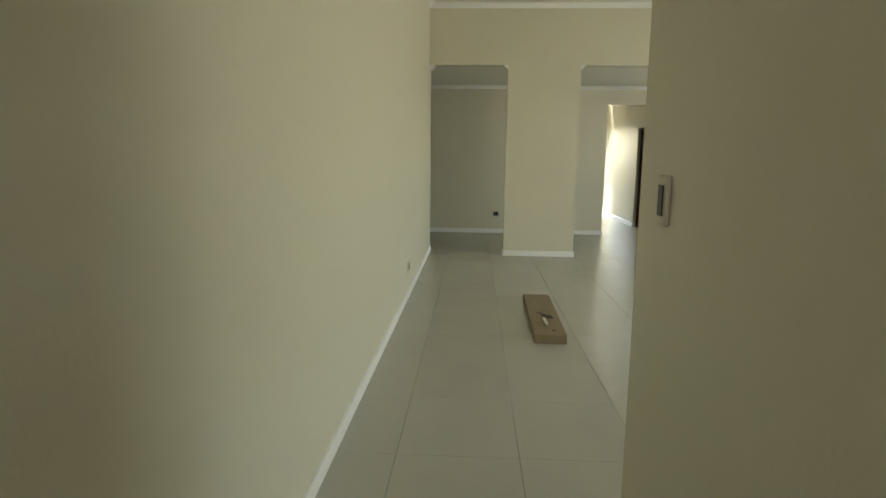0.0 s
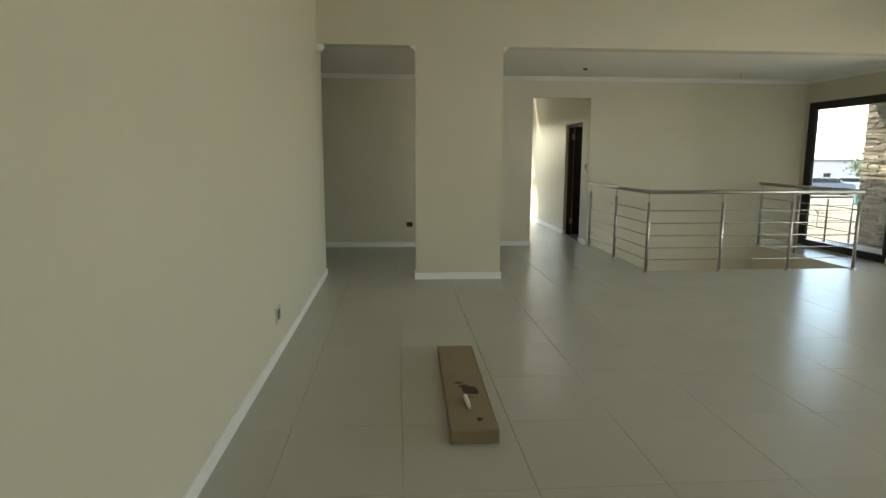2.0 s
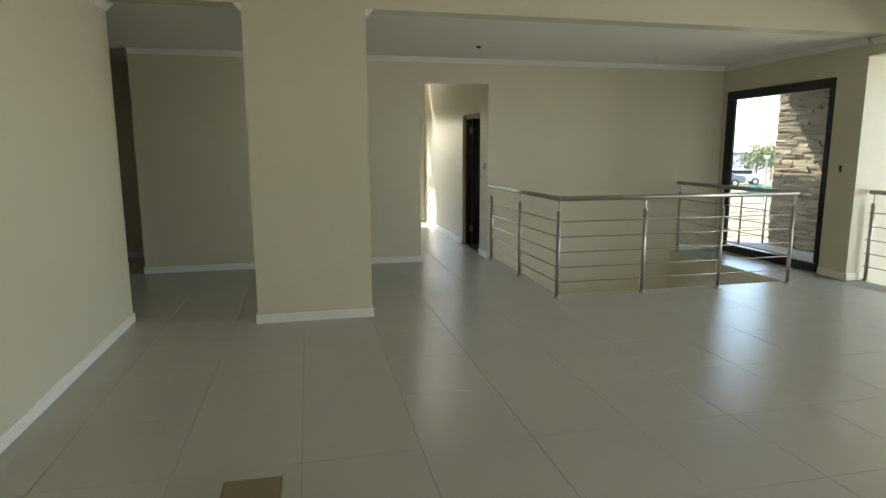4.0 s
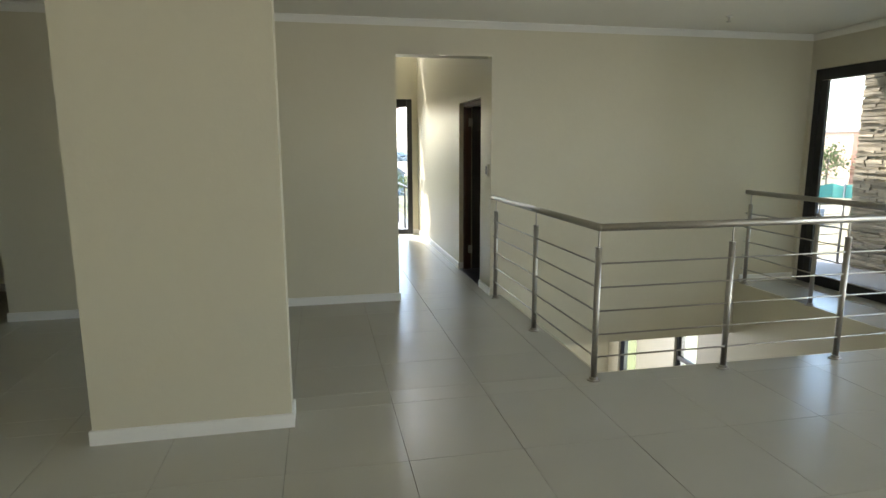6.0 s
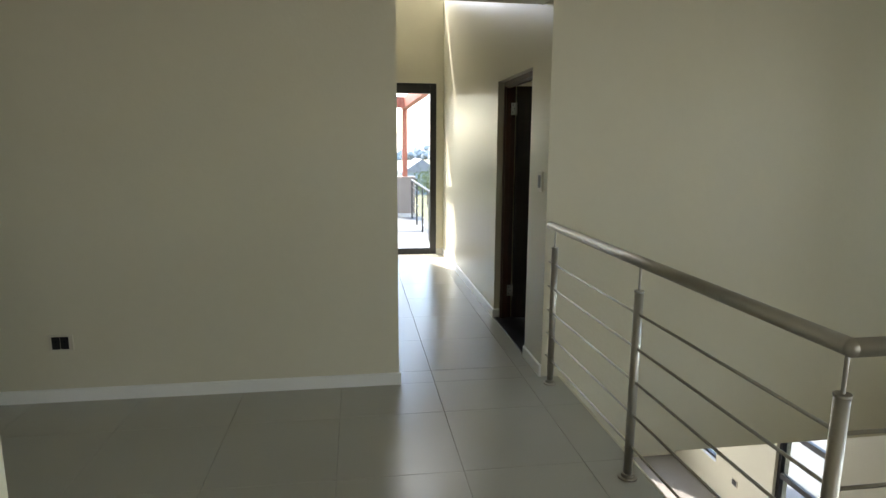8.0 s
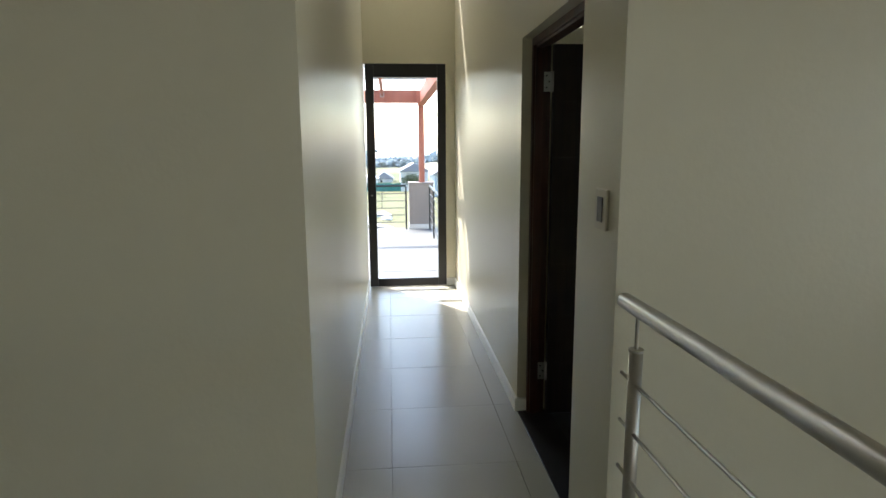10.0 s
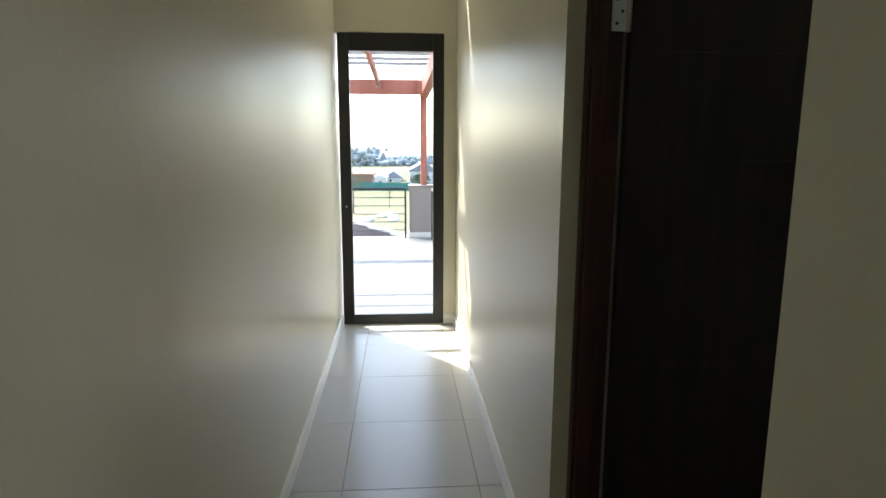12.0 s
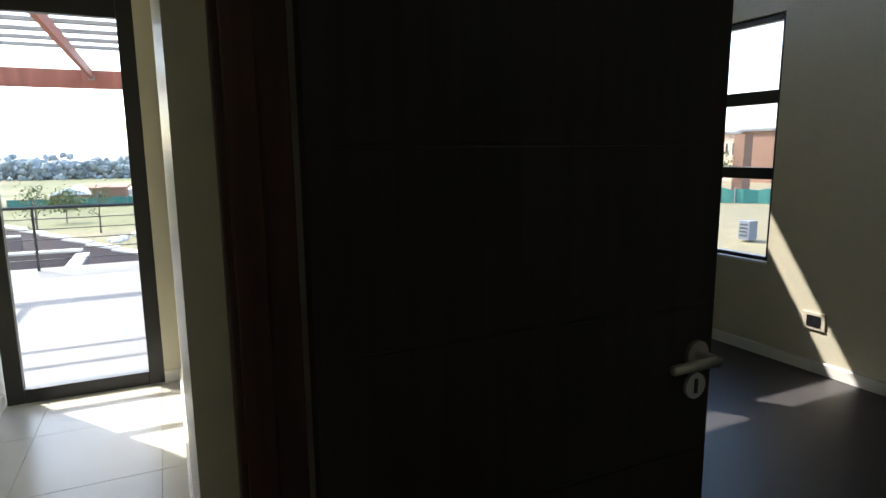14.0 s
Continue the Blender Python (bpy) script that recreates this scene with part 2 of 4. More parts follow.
slab("wall_north_1", PAINT, (-0.46, 3.1, 10.37, 10.57, -0.012, 3.7), (3.1, 4.06, 10.37, 10.57, 2.43, 4.0))
slab("wall_north_2", PAINT, (4.06, 7.95, 10.37, 10.57, -0.62, 3.7))
slab("wall_corridor_west", PAINT, (2.9, 3.1, 10.57, 15.2, -0.012, 4.0))
slab("wall_corridor_east", PAINT, (4.06, 4.25, 10.57, 10.775, -0.012, 4.0), (4.06, 4.25, 11.785, 15.0, -0.012, 4.0), (4.06, 4.25, 10.775, 11.785, 2.07, 4.0))
slab("wall_corridor_end", PAINT, (3.1, 4.06, 15.0, 15.12, 2.365, 3.45), (3.1, 4.06, 15.0, 15.12, 3.75, 4.0), (3.96, 4.06, 15.0, 15.2, -0.012, 2.365))
slab("wall_room_north", PAINT, (4.061, 7.96, 15.0, 15.2, -0.3, 2.74), (4.1, 4.3, 15.0, 15.2, 2.74, 3.27), (5.40, 5.59, 15.0, 15.2, 2.74, 3.27),
     (6.85, 7.96, 15.0, 15.2, 2.74, 3.27), (4.1, 7.96, 15.0, 15.2, 3.27, 5.7))
slab("wall_room_east", PAINT, (7.8, 7.96, 10.57, 13.665, -0.3, 5.7), (7.8, 7.96, 14.7, 15.0, -0.3, 5.7), (7.8, 7.96, 13.665, 14.7, -0.3, 0.645), (7.8, 7.96, 13.665, 14.7, 2.33, 5.7))
slab("wall_east", PAINT, (7.75, 7.95, 7.99, 8.385, -0.012, 2.76), (7.75, 7.95, 10.32, 10.37, -0.012, 2.76), (7.75, 7.95, 8.385, 10.32, 2.375, 2.76), (7.75, 7.95, 7.99, 8.385, 2.76, WT), (7.75, 7.95, 8.385, 10.37, 2.76, 3.3))
slab("wall_east_header", PAINT, (7.75, 7.95, 0.6, 7.99, 2.55, WT))
slab("wall_east_south", PAINT, (7.75, 7.95, 0.6, 1.6, -0.012, 2.55))
slab("wall_void_north", PAINT, (7.95, 12.0, 8.0, 8.2, -3.4, WT))
slab("wall_void_south", PAINT, (7.95, 12.0, 0.9, 1.1, -3.4, WT))
slab("wall_void_east", PAINT, (12.0, 12.2, 0.9, 8.2, -3.4, -1.8), (12.0, 12.2, 0.9, 1.5, -1.8, 3.0), (12.0, 12.2, 7.5, 8.2, -1.8, 3.0), (12.0, 12.2, 0.9, 8.2, 3.0, WT))
slab("wall_passage_east", PAINT, (1.12, 1.32, -3, 0.62, -0.012, WT))
slab("wall_passage_south", PAINT, (-0.2, 1.32, -3.2, -3.0, -0.012, WT))
slab("wall_hall_south", PAINT, (1.32, 7.95, 0.42, 0.6, -0.012, WT))
slab("ceiling_hall", CEIL, (-0.2, 12.2, -3.2, 7.72, WT, 3.7), (7.95, 12.2, 7.72, 8.2, WT, 3.7))
slab("ceiling_low", CEIL, (-3.2, 7.75, 7.92, 10.37, 2.75, 2.9), (-3.2, -0.26, 10.37, 11.9, 2.76, 2.9))
slab("ceiling_rooms", CEIL, (2.9, 4.25, 10.57, 15.2, 4.0, 4.15), (4.25, 7.8, 10.57, 15.25, 3.7, 3.85))
slab("ceiling_over_stair", CEIL, (-3.2, 8.2, 7.72, 10.57, 3.7, 3.8))
# floors and slab edges
floor = slab("floor", GROUT, (-3.2, 7.97, -3.2, 8.1, -0.3, -0.012), (-3.2, 4.18, 8.1, 10.37, -0.3, -0.012), (7.03, 7.97, 8.1, 10.37, -0.3, -0.012),
             (-3.2, 4.18, 10.37, 15.2, -0.3, -0.012))
slab("slab_edge", PAINT, (4.0, 4.176, 8.104, 10.366, -0.62, -0.304), (4.0, 7.2, 7.9, 8.096, -0.62, -0.304))
slab("well_lining", PAINT, (7.012, 7.0285, 8.112, 10.366, -0.62, -0.002), (4.1815, 4.195, 8.112, 10.366, -0.62, -0.002), (4.1815, 7.0285, 8.1015, 8.111, -0.62, -0.002))
slab("floor_room", CARPET, (4.185, 7.8, 10.57, 15.0, -0.3, -0.004))
# lower storey
slab("floor_lower", CONC, (1.0, 12.2, 0.9, 15.2, -3.6, -3.4))
slab("ceiling_lower", CEIL, (1.0, 3.998, 4.0, 15.2, -0.62, -0.304), (4.0, 7.9, 10.58, 15.0, -0.62, -0.304), (4.0, 7.95, 1.1, 7.9, -0.62, -0.304))
slab("wall_lower_stair", PAINT, (7.03, 7.2, 8.1, 9.68, -3.4, -0.304), (7.03, 7.2, 9.68, 10.58, -1.3, -0.304), (7.03, 7.2, 10.58, 11.0, -3.4, -0.625))
slab("wall_lower_south", PAINT, (1.0, 7.03, 4.0, 4.2, -3.4, -0.625))
slab("wall_lower_west", PAINT, (1.0, 1.2, 4.2, 15.0, -3.4, -0.625))
slab("wall_lower_north", PAINT, (1.0, 4.1, 15.0, 15.2, -3.4, -0.3), (6.7, 8.1, 15.0, 15.2, -3.4, -0.3), (4.1, 6.7, 15.0, 15.2, -3.4, -3.0), (4.1, 6.7, 15.0, 15.2, -1.0, -0.3))
slab("wall_lower_east", PAINT, (7.9, 8.1, 8.2, 9.4, -3.4, -0.3), (7.9, 8.1, 9.4, 10.4, -3.4, -3.0), (7.9, 8.1, 10.4, 11.6, -3.4, -0.3), (7.9, 8.1, 11.6, 12.8, -3.4, -3.05),
     (7.9, 8.1, 11.6, 12.8, -0.9, -0.3), (7.9, 8.1, 9.4, 10.4, -0.9, -0.3), (7.9, 8.1, 12.8, 13.95, -3.4, -0.3), (7.9, 8.1, 13.95, 14.6, -3.4, -2.95), (7.9, 8.1, 13.95, 14.6, -0.9, -0.3),
     (7.9, 8.1, 14.6, 15.0, -3.4, -0.3))

# skirtings
SK = [(0.0, 0.0), (0.014, 0.0), (0.014, 0.074), (0.009, 0.08), (0.0, 0.08)]


def skirting(name, *runs):
    bm = bmesh.new()
    for p0, p1, out in runs:
        profile_run(bm, SK, (*p0, 0.0), (*p1, 0.0), out)
    return tagged(part(name, bm, SKIRT), kind="structure")


skirting("baseboard_west", ((0, -3), (0, 8.064), (1, 0, 0)), ((0, 8.05), (-3, 8.05), (0, 1, 0)))
skirting("baseboard_column", ((1.101, 7.72), (2.154, 7.72), (0, -1, 0)), ((2.14, 7.72), (2.14, 7.914), (1, 0, 0)), ((1.115, 7.72), (1.115, 7.914), (-1, 0, 0)), ((1.115, 7.9), (2.14, 7.9), (0, 1, 0)))
skirting("baseboard_north", ((-0.474, 10.37), (3.114, 10.37), (0, -1, 0)), ((3.1, 10.37), (3.1, 15.0), (1, 0, 0)), ((-0.46, 10.37), (-0.46, 11.7), (-1, 0, 0)), ((-3, 11.7), (-0.46, 11.7), (0, -1, 0)))
skirting("baseboard_corridor", ((4.06, 10.37), (4.06, 10.775), (-1, 0, 0)), ((4.06, 11.771), (4.06, 15.0), (-1, 0, 0)), ((3.96, 15.0), (4.06, 15.0), (0, -1, 0)), ((4.06, 11.785), (4.112, 11.785), (0, -1, 0)))
skirting("baseboard_stair", ((7.05, 10.37), (7.75, 10.37), (0, -1, 0)))
skirting("baseboard_east", ((7.75, 7.976), (7.75, 8.385), (-1, 0, 0)), ((7.736, 7.99), (7.95, 7.99), (0, -1, 0)), ((7.75, 0.6), (7.75, 1.6), (-1, 0, 0)))
skirting("baseboard_passage", ((1.12, -3), (1.12, 0.634), (-1, 0, 0)), ((1.12, 0.62), (1.32, 0.62), (0, 1, 0)), ((1.32, 0.6), (7.75, 0.6), (0, 1, 0)))
skirting("baseboard_room", ((7.8, 10.57), (7.8, 15.0), (-1, 0, 0)), ((4.25, 15.0), (7.8, 15.0), (0, -1, 0)), ((4.25, 10.57), (7.8, 10.57), (0, 1, 0)), ((4.25, 12.0), (4.25, 15.0), (1, 0, 0)))

# cornices
CP = [(0.0, 0.0), (0.012, 0.0), (0.018, 0.012), (0.045, 0.042), (0.06, 0.05), (0.062, 0.062), (0.0, 0.062)]


def cornice(name, z, *runs):
    bm = bmesh.new()
    for p0, p1, out in runs:
        profile_run(bm, CP, (*p0, z), (*p1, z), out)
    return tagged(part(name, bm, CORNICE), kind="structure")


cornice("cornice_low", 2.687, ((-0.46, 10.37), (7.75, 10.37), (0, -1, 0)), ((7.75, 8.0), (7.75, 10.37), (-1, 0, 0)), ((0, 7.9), (0, 8.05), (1, 0, 0)), ((-3, 8.05), (0, 8.05), (0, 1, 0)))
cornice("cornice_column", 2.672, ((1.115, 7.72), (1.115, 7.9), (-1, 0, 0)), ((2.14, 7.72), (2.14, 7.9), (1, 0, 0)), ((0, 7.72), (0, 7.9), (1, 0, 0)), ((7.75, 7.8), (7.75, 7.94), (-1, 0, 0)))
cornice("cornice_high", 3.497, ((0, 7.72), (7.75, 7.72), (0, -1, 0)), ((0, -3), (0, 7.72), (1, 0, 0)), ((1.32, 0.6), (7.75, 0.6), (0, 1, 0)), ((1.12, -3), (1.12, 0.62), (-1, 0, 0)), ((7.75, 0.6), (7.75, 7.72), (-1, 0, 0)))


# ---- doors and windows ----
def pane(name, parent, x0, x1, y0, y1, z0, z1):
    p = part(name, boxes((x0, x1, y0, y1, z0, z1)), GLASS, parent, "clear glass pane")
    p.visible_shadow = False
    return p


def glazed(name, label, category, axis, at, a0, a1, z0, z1, t, fr, bars=(), mull=(), sill=None, depth=0.06, top=None, bottom=None):
    """A dark framed window or door in a plane across axis at 'at', from a0 to a1 and z0 to z1."""
    o = thing(name, label, category)
    tagged(o, kind="structure")

    def bx(u0, u1, w0, w1, d=depth, off=0.0):
        p, q = at - d / 2 + off, at + d / 2 + off
        return (u0, u1, p, q, w0, w1) if axis == "y" else (p, q, u0, u1, w0, w1)
    tp, bt = top or fr, bottom or fr
    part("window_frame", boxes(bx(a0, a0 + fr, z0, z1), bx(a1 - fr, a1, z0, z1), bevel=0.004), ALU, o, "dark aluminium side frame")
    part("head_rail", boxes(bx(a0 + fr + 0.001, a1 - fr - 0.001, z1 - tp, z1), bevel=0.004), ALU, o, "dark aluminium head")
    part("bottom_rail", boxes(bx(a0 + fr + 0.001, a1 - fr - 0.001, z0, z0 + bt), bevel=0.004), ALU, o, "dark aluminium bottom rail")
    for z, h in bars:
        part("transom", boxes(bx(a0 + fr + 0.001, a1 - fr - 0.001, z - h / 2, z + h / 2, depth * 0.9), bevel=0.004), ALU, o, "dark aluminium cross bar")
    for a, w in mull:
        part("mullion", boxes(bx(a - w / 2, a + w / 2, z0 + bt + 0.001, z1 - tp - 0.001, depth * 1.1), bevel=0.004), ALU, o, "dark aluminium upright")
    levels = [z0 + bt] + [z for z, h in bars] + [z1 - tp]
    for i in range(len(levels) - 1):
        pane("pane", o, *bx(a0 + fr * 0.8, a1 - fr * 0.8, levels[i] + 0.004, levels[i + 1] - 0.004, 0.006))
    if sill:
        part("window_sill", boxes(sill, bevel=0.004), SKIRT, o, "white painted sill")
    return o


gd = glazed("door_corridor_end", "dark aluminium framed full glass terrace door, closed", "glass door", "y", 15.03, 3.12, 3.96, 0.0, 2.362, 0, 0.088, top=0.135, bottom=0.085)
part("lock", rods(((3.165, 14.995, 1.0), (3.165, 14.987, 1.0), 0.008)), SATIN, gd, "small steel lock cylinder")
part("lock_plate", boxes((3.154, 3.176, 14.992, 14.999, 0.965, 1.025), bevel=0.003), ALU, gd, "small dark lock plate")
sl = glazed("door_balcony", "dark aluminium sliding glass door, closed", "glass door", "x", 7.83, 8.385, 10.32, 0.0, 2.375, 0, 0.075, depth=0.1, top=0.12, bottom=0.11)
part("sliding_stile", boxes((7.79, 7.83, 10.16, 10.244, 0.112, 2.252), bevel=0.004), ALU, sl, "dark aluminium sliding leaf stile")
part("sliding_stile", boxes((7.79, 7.83, 8.461, 8.515, 0.112, 2.252), bevel=0.004), ALU, sl, "dark aluminium sliding leaf stile")
glazed("window_room_east", "tall dark aluminium window with three panes", "window", "x", 7.87, 13.665, 14.7, 0.645, 2.33, 0, 0.045, bars=((1.793, 0.09), (1.272, 0.08)),
       sill=(7.79, 7.835, 13.666, 14.699, 0.647, 0.665))
glazed("window_lower_east", "tall dark aluminium window with three panes", "window", "x", 7.97, 11.6, 12.8, -3.05, -0.9, 0, 0.05, bars=((-1.85, 0.07), (-2.45, 0.07)))
glazed("window_lower_far", "dark aluminium window with white sill", "window", "x", 7.97, 13.95, 14.6, -2.95, -0.9, 0, 0.05, bars=((-1.85, 0.07),), sill=(7.885, 7.935, 13.951, 14.599, -2.948, -2.93))
glazed("window_lower_hall", "dark aluminium window", "window", "x", 7.97, 9.4, 10.4, -3.0, -0.9, 0, 0.05, mull=((9.9, 0.05),))
# Unseen window, added to hold the lower room's fill lamp.
glazed("window_lower_added", "wide dark aluminium window, unseen, added for the lower fill lamp", "window", "y", 15.1, 4.1, 6.7, -3.0, -1.0, 0, 0.05, mull=((5.4, 0.05),))
glazed("window_void", "large dark aluminium window over the stair void", "window", "x", 12.1, 1.5, 7.5, -1.8, 3.0, 0, 0.06, bars=((0.6, 0.08),), mull=((3.5, 0.06), (5.5, 0.06)))
glazed("window_corridor_slot", "narrow high slot window", "window", "y", 15.105, 3.101, 4.059, 3.451, 3.749, 0, 0.012, depth=0.02)
glazed("window_room_slot_1", "narrow high slot window", "window", "y", 15.17, 4.3, 5.40, 2.74, 3.27, 0, 0.006, depth=0.03)
glazed("window_room_slot_2", "narrow high slot window", "window", "y", 15.17, 5.59, 6.85, 2.74, 3.27, 0, 0.006, depth=0.03)


def hinge(parent, x, y, z):
    h = part("hinge", boxes((x - 0.045, x - 0.004, y - 0.0035, y + 0.0015, z - 0.05, z + 0.05), bevel=0.001), SATIN, parent, "steel butt hinge")
    part("hinge_knuckle", rods(((x, y - 0.008, z - 0.052), (x, y - 0.008, z + 0.052), 0.0075), seg=12), SATIN, h, "steel hinge knuckle", True)
    for dx, dz in ((-0.032, 0.03), (-0.018, 0.0), (-0.032, -0.03)):
        part("screw", rods(((x + dx, y - 0.0034, z + dz), (x + dx, y - 0.0055, z + dz), 0.0045), seg=10), BLACKP, h, "small countersunk screw")


def room_door():
    o = tagged(thing("door_room", "dark stained timber door standing wide open in a red brown frame", "door"), kind="structure")
    # lining fixed to the reveal, with a stop
    part("door_frame", boxes((4.112, 4.206, 11.747, 11.784, 0.0, 2.03), bevel=0.003), JAMB, o, "red brown timber jamb")
    part("door_frame", boxes((4.112, 4.206, 10.776, 10.813, 0.0, 2.03), bevel=0.003), JAMB, o, "red brown timber jamb")
    part("door_head", boxes((4.112, 4.206, 10.776, 11.784, 2.031, 2.069), bevel=0.003), JAMB, o, "red brown timber head")
    part("door_stop", boxes((4.122, 4.162, 11.731, 11.746, 0.0, 2.015), (4.122, 4.162, 10.814, 10.829, 0.0, 2.015), (4.122, 4.162, 10.83, 11.73, 2.016, 2.03), bevel=0.002), JAMB, o, "red brown timber stop")
    part("threshold", boxes((4.06, 4.25, 10.776, 11.784, -0.011, 0.004), bevel=0.002), BLACKP, o, "dark threshold strip")
    leaf = part("leaf", boxes(*[(4.213, 4.965, 11.708, 11.744, z0, z0 + 0.2855) for z0 in [0.012 + 0.289 * i for i in range(7)]], bevel=0.0015), DOOR, o, "dark stained leaf with level grooves")
    part("leaf_core", boxes((4.2132, 4.9648, 11.7095, 11.7425, 0.02, 2.02)), DOOR, leaf, "dark stained groove ground")
    for z in (0.262, 1.845):
        hinge(o, 4.209, 11.726, z)
    x, z = 4.922, 1.07
    for side in (-1, 1):
        y = 11.708 if side < 0 else 11.744
        r = part("rose", rods(((x, y, z), (x, y + side * 0.009, z), 0.026), seg=28), SATIN, o, "round steel rose")
        part("lever", rods(((x, y + side * 0.008, z), (x, y + side * 0.055, z), 0.010), ((x + 0.004, y + side * 0.05, z), (x - 0.105, y + side * 0.05, z), 0.0095), seg=16), SATIN, r, "satin steel lever handle", True)
        k = part("key_plate", rods(((x, y, z - 0.062), (x, y + side * 0.007, z - 0.062), 0.025), seg=28), SATIN, o, "round steel key plate")
        part("keyhole", boxes((x - 0.004, x + 0.004, min(y + side * 0.0065, y + side * 0.0085), max(y + side * 0.0065, y + side * 0.0085), z - 0.076, z - 0.048)), BLACKP, k, "dark keyhole")
    return o


room_door()
lo = tagged(thing("door_lower", "red brown timber door frame at the foot of the stair, open", "door frame"), kind="structure")
part("door_frame", boxes((7.02, 7.19, 10.54, 10.579, -3.4, -1.34), bevel=0.003), JAMB, lo, "red brown timber jamb")
part("door_frame", boxes((7.02, 7.19, 9.681, 9.72, -3.4, -1.34), bevel=0.003), JAMB, lo, "red brown timber jamb")
part("door_head", boxes((7.02, 7.19, 9.681, 10.579, -1.339, -1.301), bevel=0.003), JAMB, lo, "red brown timber head")


# ---- fittings ----
def switch(label, x, y, z, face, w=0.075, h=0.118, category="light switch", sockets=0, dark=True):
    """A wall plate at x, y, z; face: degrees about z of the way it looks (0 looks to -y)."""
    o = thing("wall_socket" if sockets else "light_switch", label, category)
    part("plate", boxes((-w / 2, w / 2, -0.011, 0.0, -h / 2, h / 2), bevel=0.004), PLATE, o, "cream plastic cover plate")
    if sockets:
        for i in range(sockets):
            c = (i - (sockets - 1) / 2) * 0.048
            s = part("socket_module", boxes((c - 0.023, c + 0.023, -0.0135, -0.0112, -0.038, 0.038), bevel=0.001), BLACKP, o, "black socket module")
            part("socket_hole", rods(((c, -0.0134, 0.008), (c, -0.0142, 0.008), 0.006), ((c, -0.0134, -0.012), (c, -0.0142, -0.012), 0.004), seg=10), DARKGLASS, s)
    else:
        part("rocker", boxes((-w * 0.23, w * 0.23, -0.0145, -0.0112, -h * 0.31, h * 0.31), bevel=0.0015), BLACKP, o, "black rocker switch")
    o.matrix_world = pose(x, y, z, 0, 0, face)
    return o


switch("cream plate switch with dark rocker beside the passage opening", 1.12, 0.40, 1.355, -90)
switch("cream plate switch with dark rocker between door and stair", 4.06, 10.507, 1.307, -90, 0.105, 0.135)
switch("cream plate switch with dark rocker beside the balcony door", 7.75, 8.2, 1.3, -90)
switch("cream and black socket low on the long wall", 0.0, 5.0, 0.318, 90, 0.15, 0.12, "socket", 2)
switch("cream and black double socket low on the stair hall wall", 1.09, 10.37, 0.37, 0, 0.14, 0.1, "socket", 2)
switch("cream and black double socket on the room wall", 7.8, 13.297, 0.337, -90, 0.15, 0.115, "socket", 2)
switch("cream and black socket on the lower room wall", 7.9, 13.5, -3.0, -90, 0.12, 0.1, "socket", 2)


def downlight(x, y, z, tilt):
    o = thing("ceiling_spot", "small satin steel ceiling spot tilted in its ring", "ceiling light", (x, y, z))
    bm = bmesh.new()
    rod(bm, (0, 0, -0.006), (0, 0, 0.0), 0.045, 28)
    part("ring", bm, SATIN, o, "steel ring")
    bm = bmesh.new()
    rod(bm, (0, 0, -0.03), (0, 0, -0.006), 0.026, 20, 0.03)
    head = part("lamp_head", bm, BLACKP, o, "dark lamp head")
    head.rotation_euler = (radians(tilt), 0, 0)
    return o


downlight(3.63, 9.37, 2.75, 12)
o = thing("ceiling_detector", "small white round ceiling detector on a short stem", "detector", (6.15, 9.66, 2.75))
part("base", rods(((0, 0, -0.012), (0, 0, 0), 0.03), seg=24), WHITEP, o)
part("stem", rods(((0, 0, -0.05), (0, 0, -0.012), 0.009), seg=12), SATIN, o, "steel stem")
part("cap", rods(((0, 0, -0.058), (0, 0, -0.05), 0.02), seg=16), SATIN, o, "steel cap")


# ---- balustrades ----
WIRES = (0.166, 0.32, 0.48, 0.64, 0.80)


def post(parent, x, y):
    p = part("post", rods(((x, y, 0.008), (x, y, 0.90), 0.021), seg=20), STEEL, parent, "steel tube post", True)
    part("flange", rods(((x, y, 0.0), (x, y, 0.008), 0.045), seg=28), STEEL, p, "round steel floor flange")
    part("flange_collar", rods(((x, y, 0.008), (x, y, 0.026), 0.03), seg=24), STEEL, p, "steel collar")
    part("post_cap", rods(((x, y, 0.90), (x, y, 0.908), 0.023), seg=20), STEEL, p, "steel cap")
    part("pin", rods(((x, y, 0.908), (x, y, 1.02), 0.006), seg=10), STEEL, p, "thin steel pin")


def balustrade(label, path, posts, dark=False):
    o = thing("balustrade", label, "railing")
    for x, y in posts:
        post(o, x, y)
    for a, b in zip(path, path[1:]):
        part("handrail", rods(((*a, 1.037), (*b, 1.037), 0.0255), seg=24), STEEL, o, "brushed steel handrail tube", True)
        for z in WIRES:
            part("rail_rod", rods(((*a, z), (*b, z), 0.006), seg=10), STEEL, o, "thin steel rod", True)
    for a in path[1:-1]:
        bm = bmesh.new()
        bmesh.ops.create_uvsphere(bm, u_segments=20, v_segments=12, radius=0.0256)
        bmesh.ops.translate(bm, vec=(*a, 1.037), verts=bm.verts)
        part("elbow", bm, STEEL, o, "steel corner elbow", True)
    return o


balustrade("brushed steel balustrade with rods round the stair well", [(4.08, 10.34), (4.10, 7.98), (6.98, 8.0), (7.05, 10.34)],
           [(4.085, 10.25), (4.09, 9.115), (4.10, 7.99), (5.09, 8.0), (6.03, 8.0), (6.95, 8.0), (7.02, 9.3), (7.05, 10.27)])
balustrade("brushed steel balustrade with rods along the open void", [(7.96, 7.97), (7.96, 1.62)], [(7.96, 7.92 - 1.02 * i) for i in range(7)])


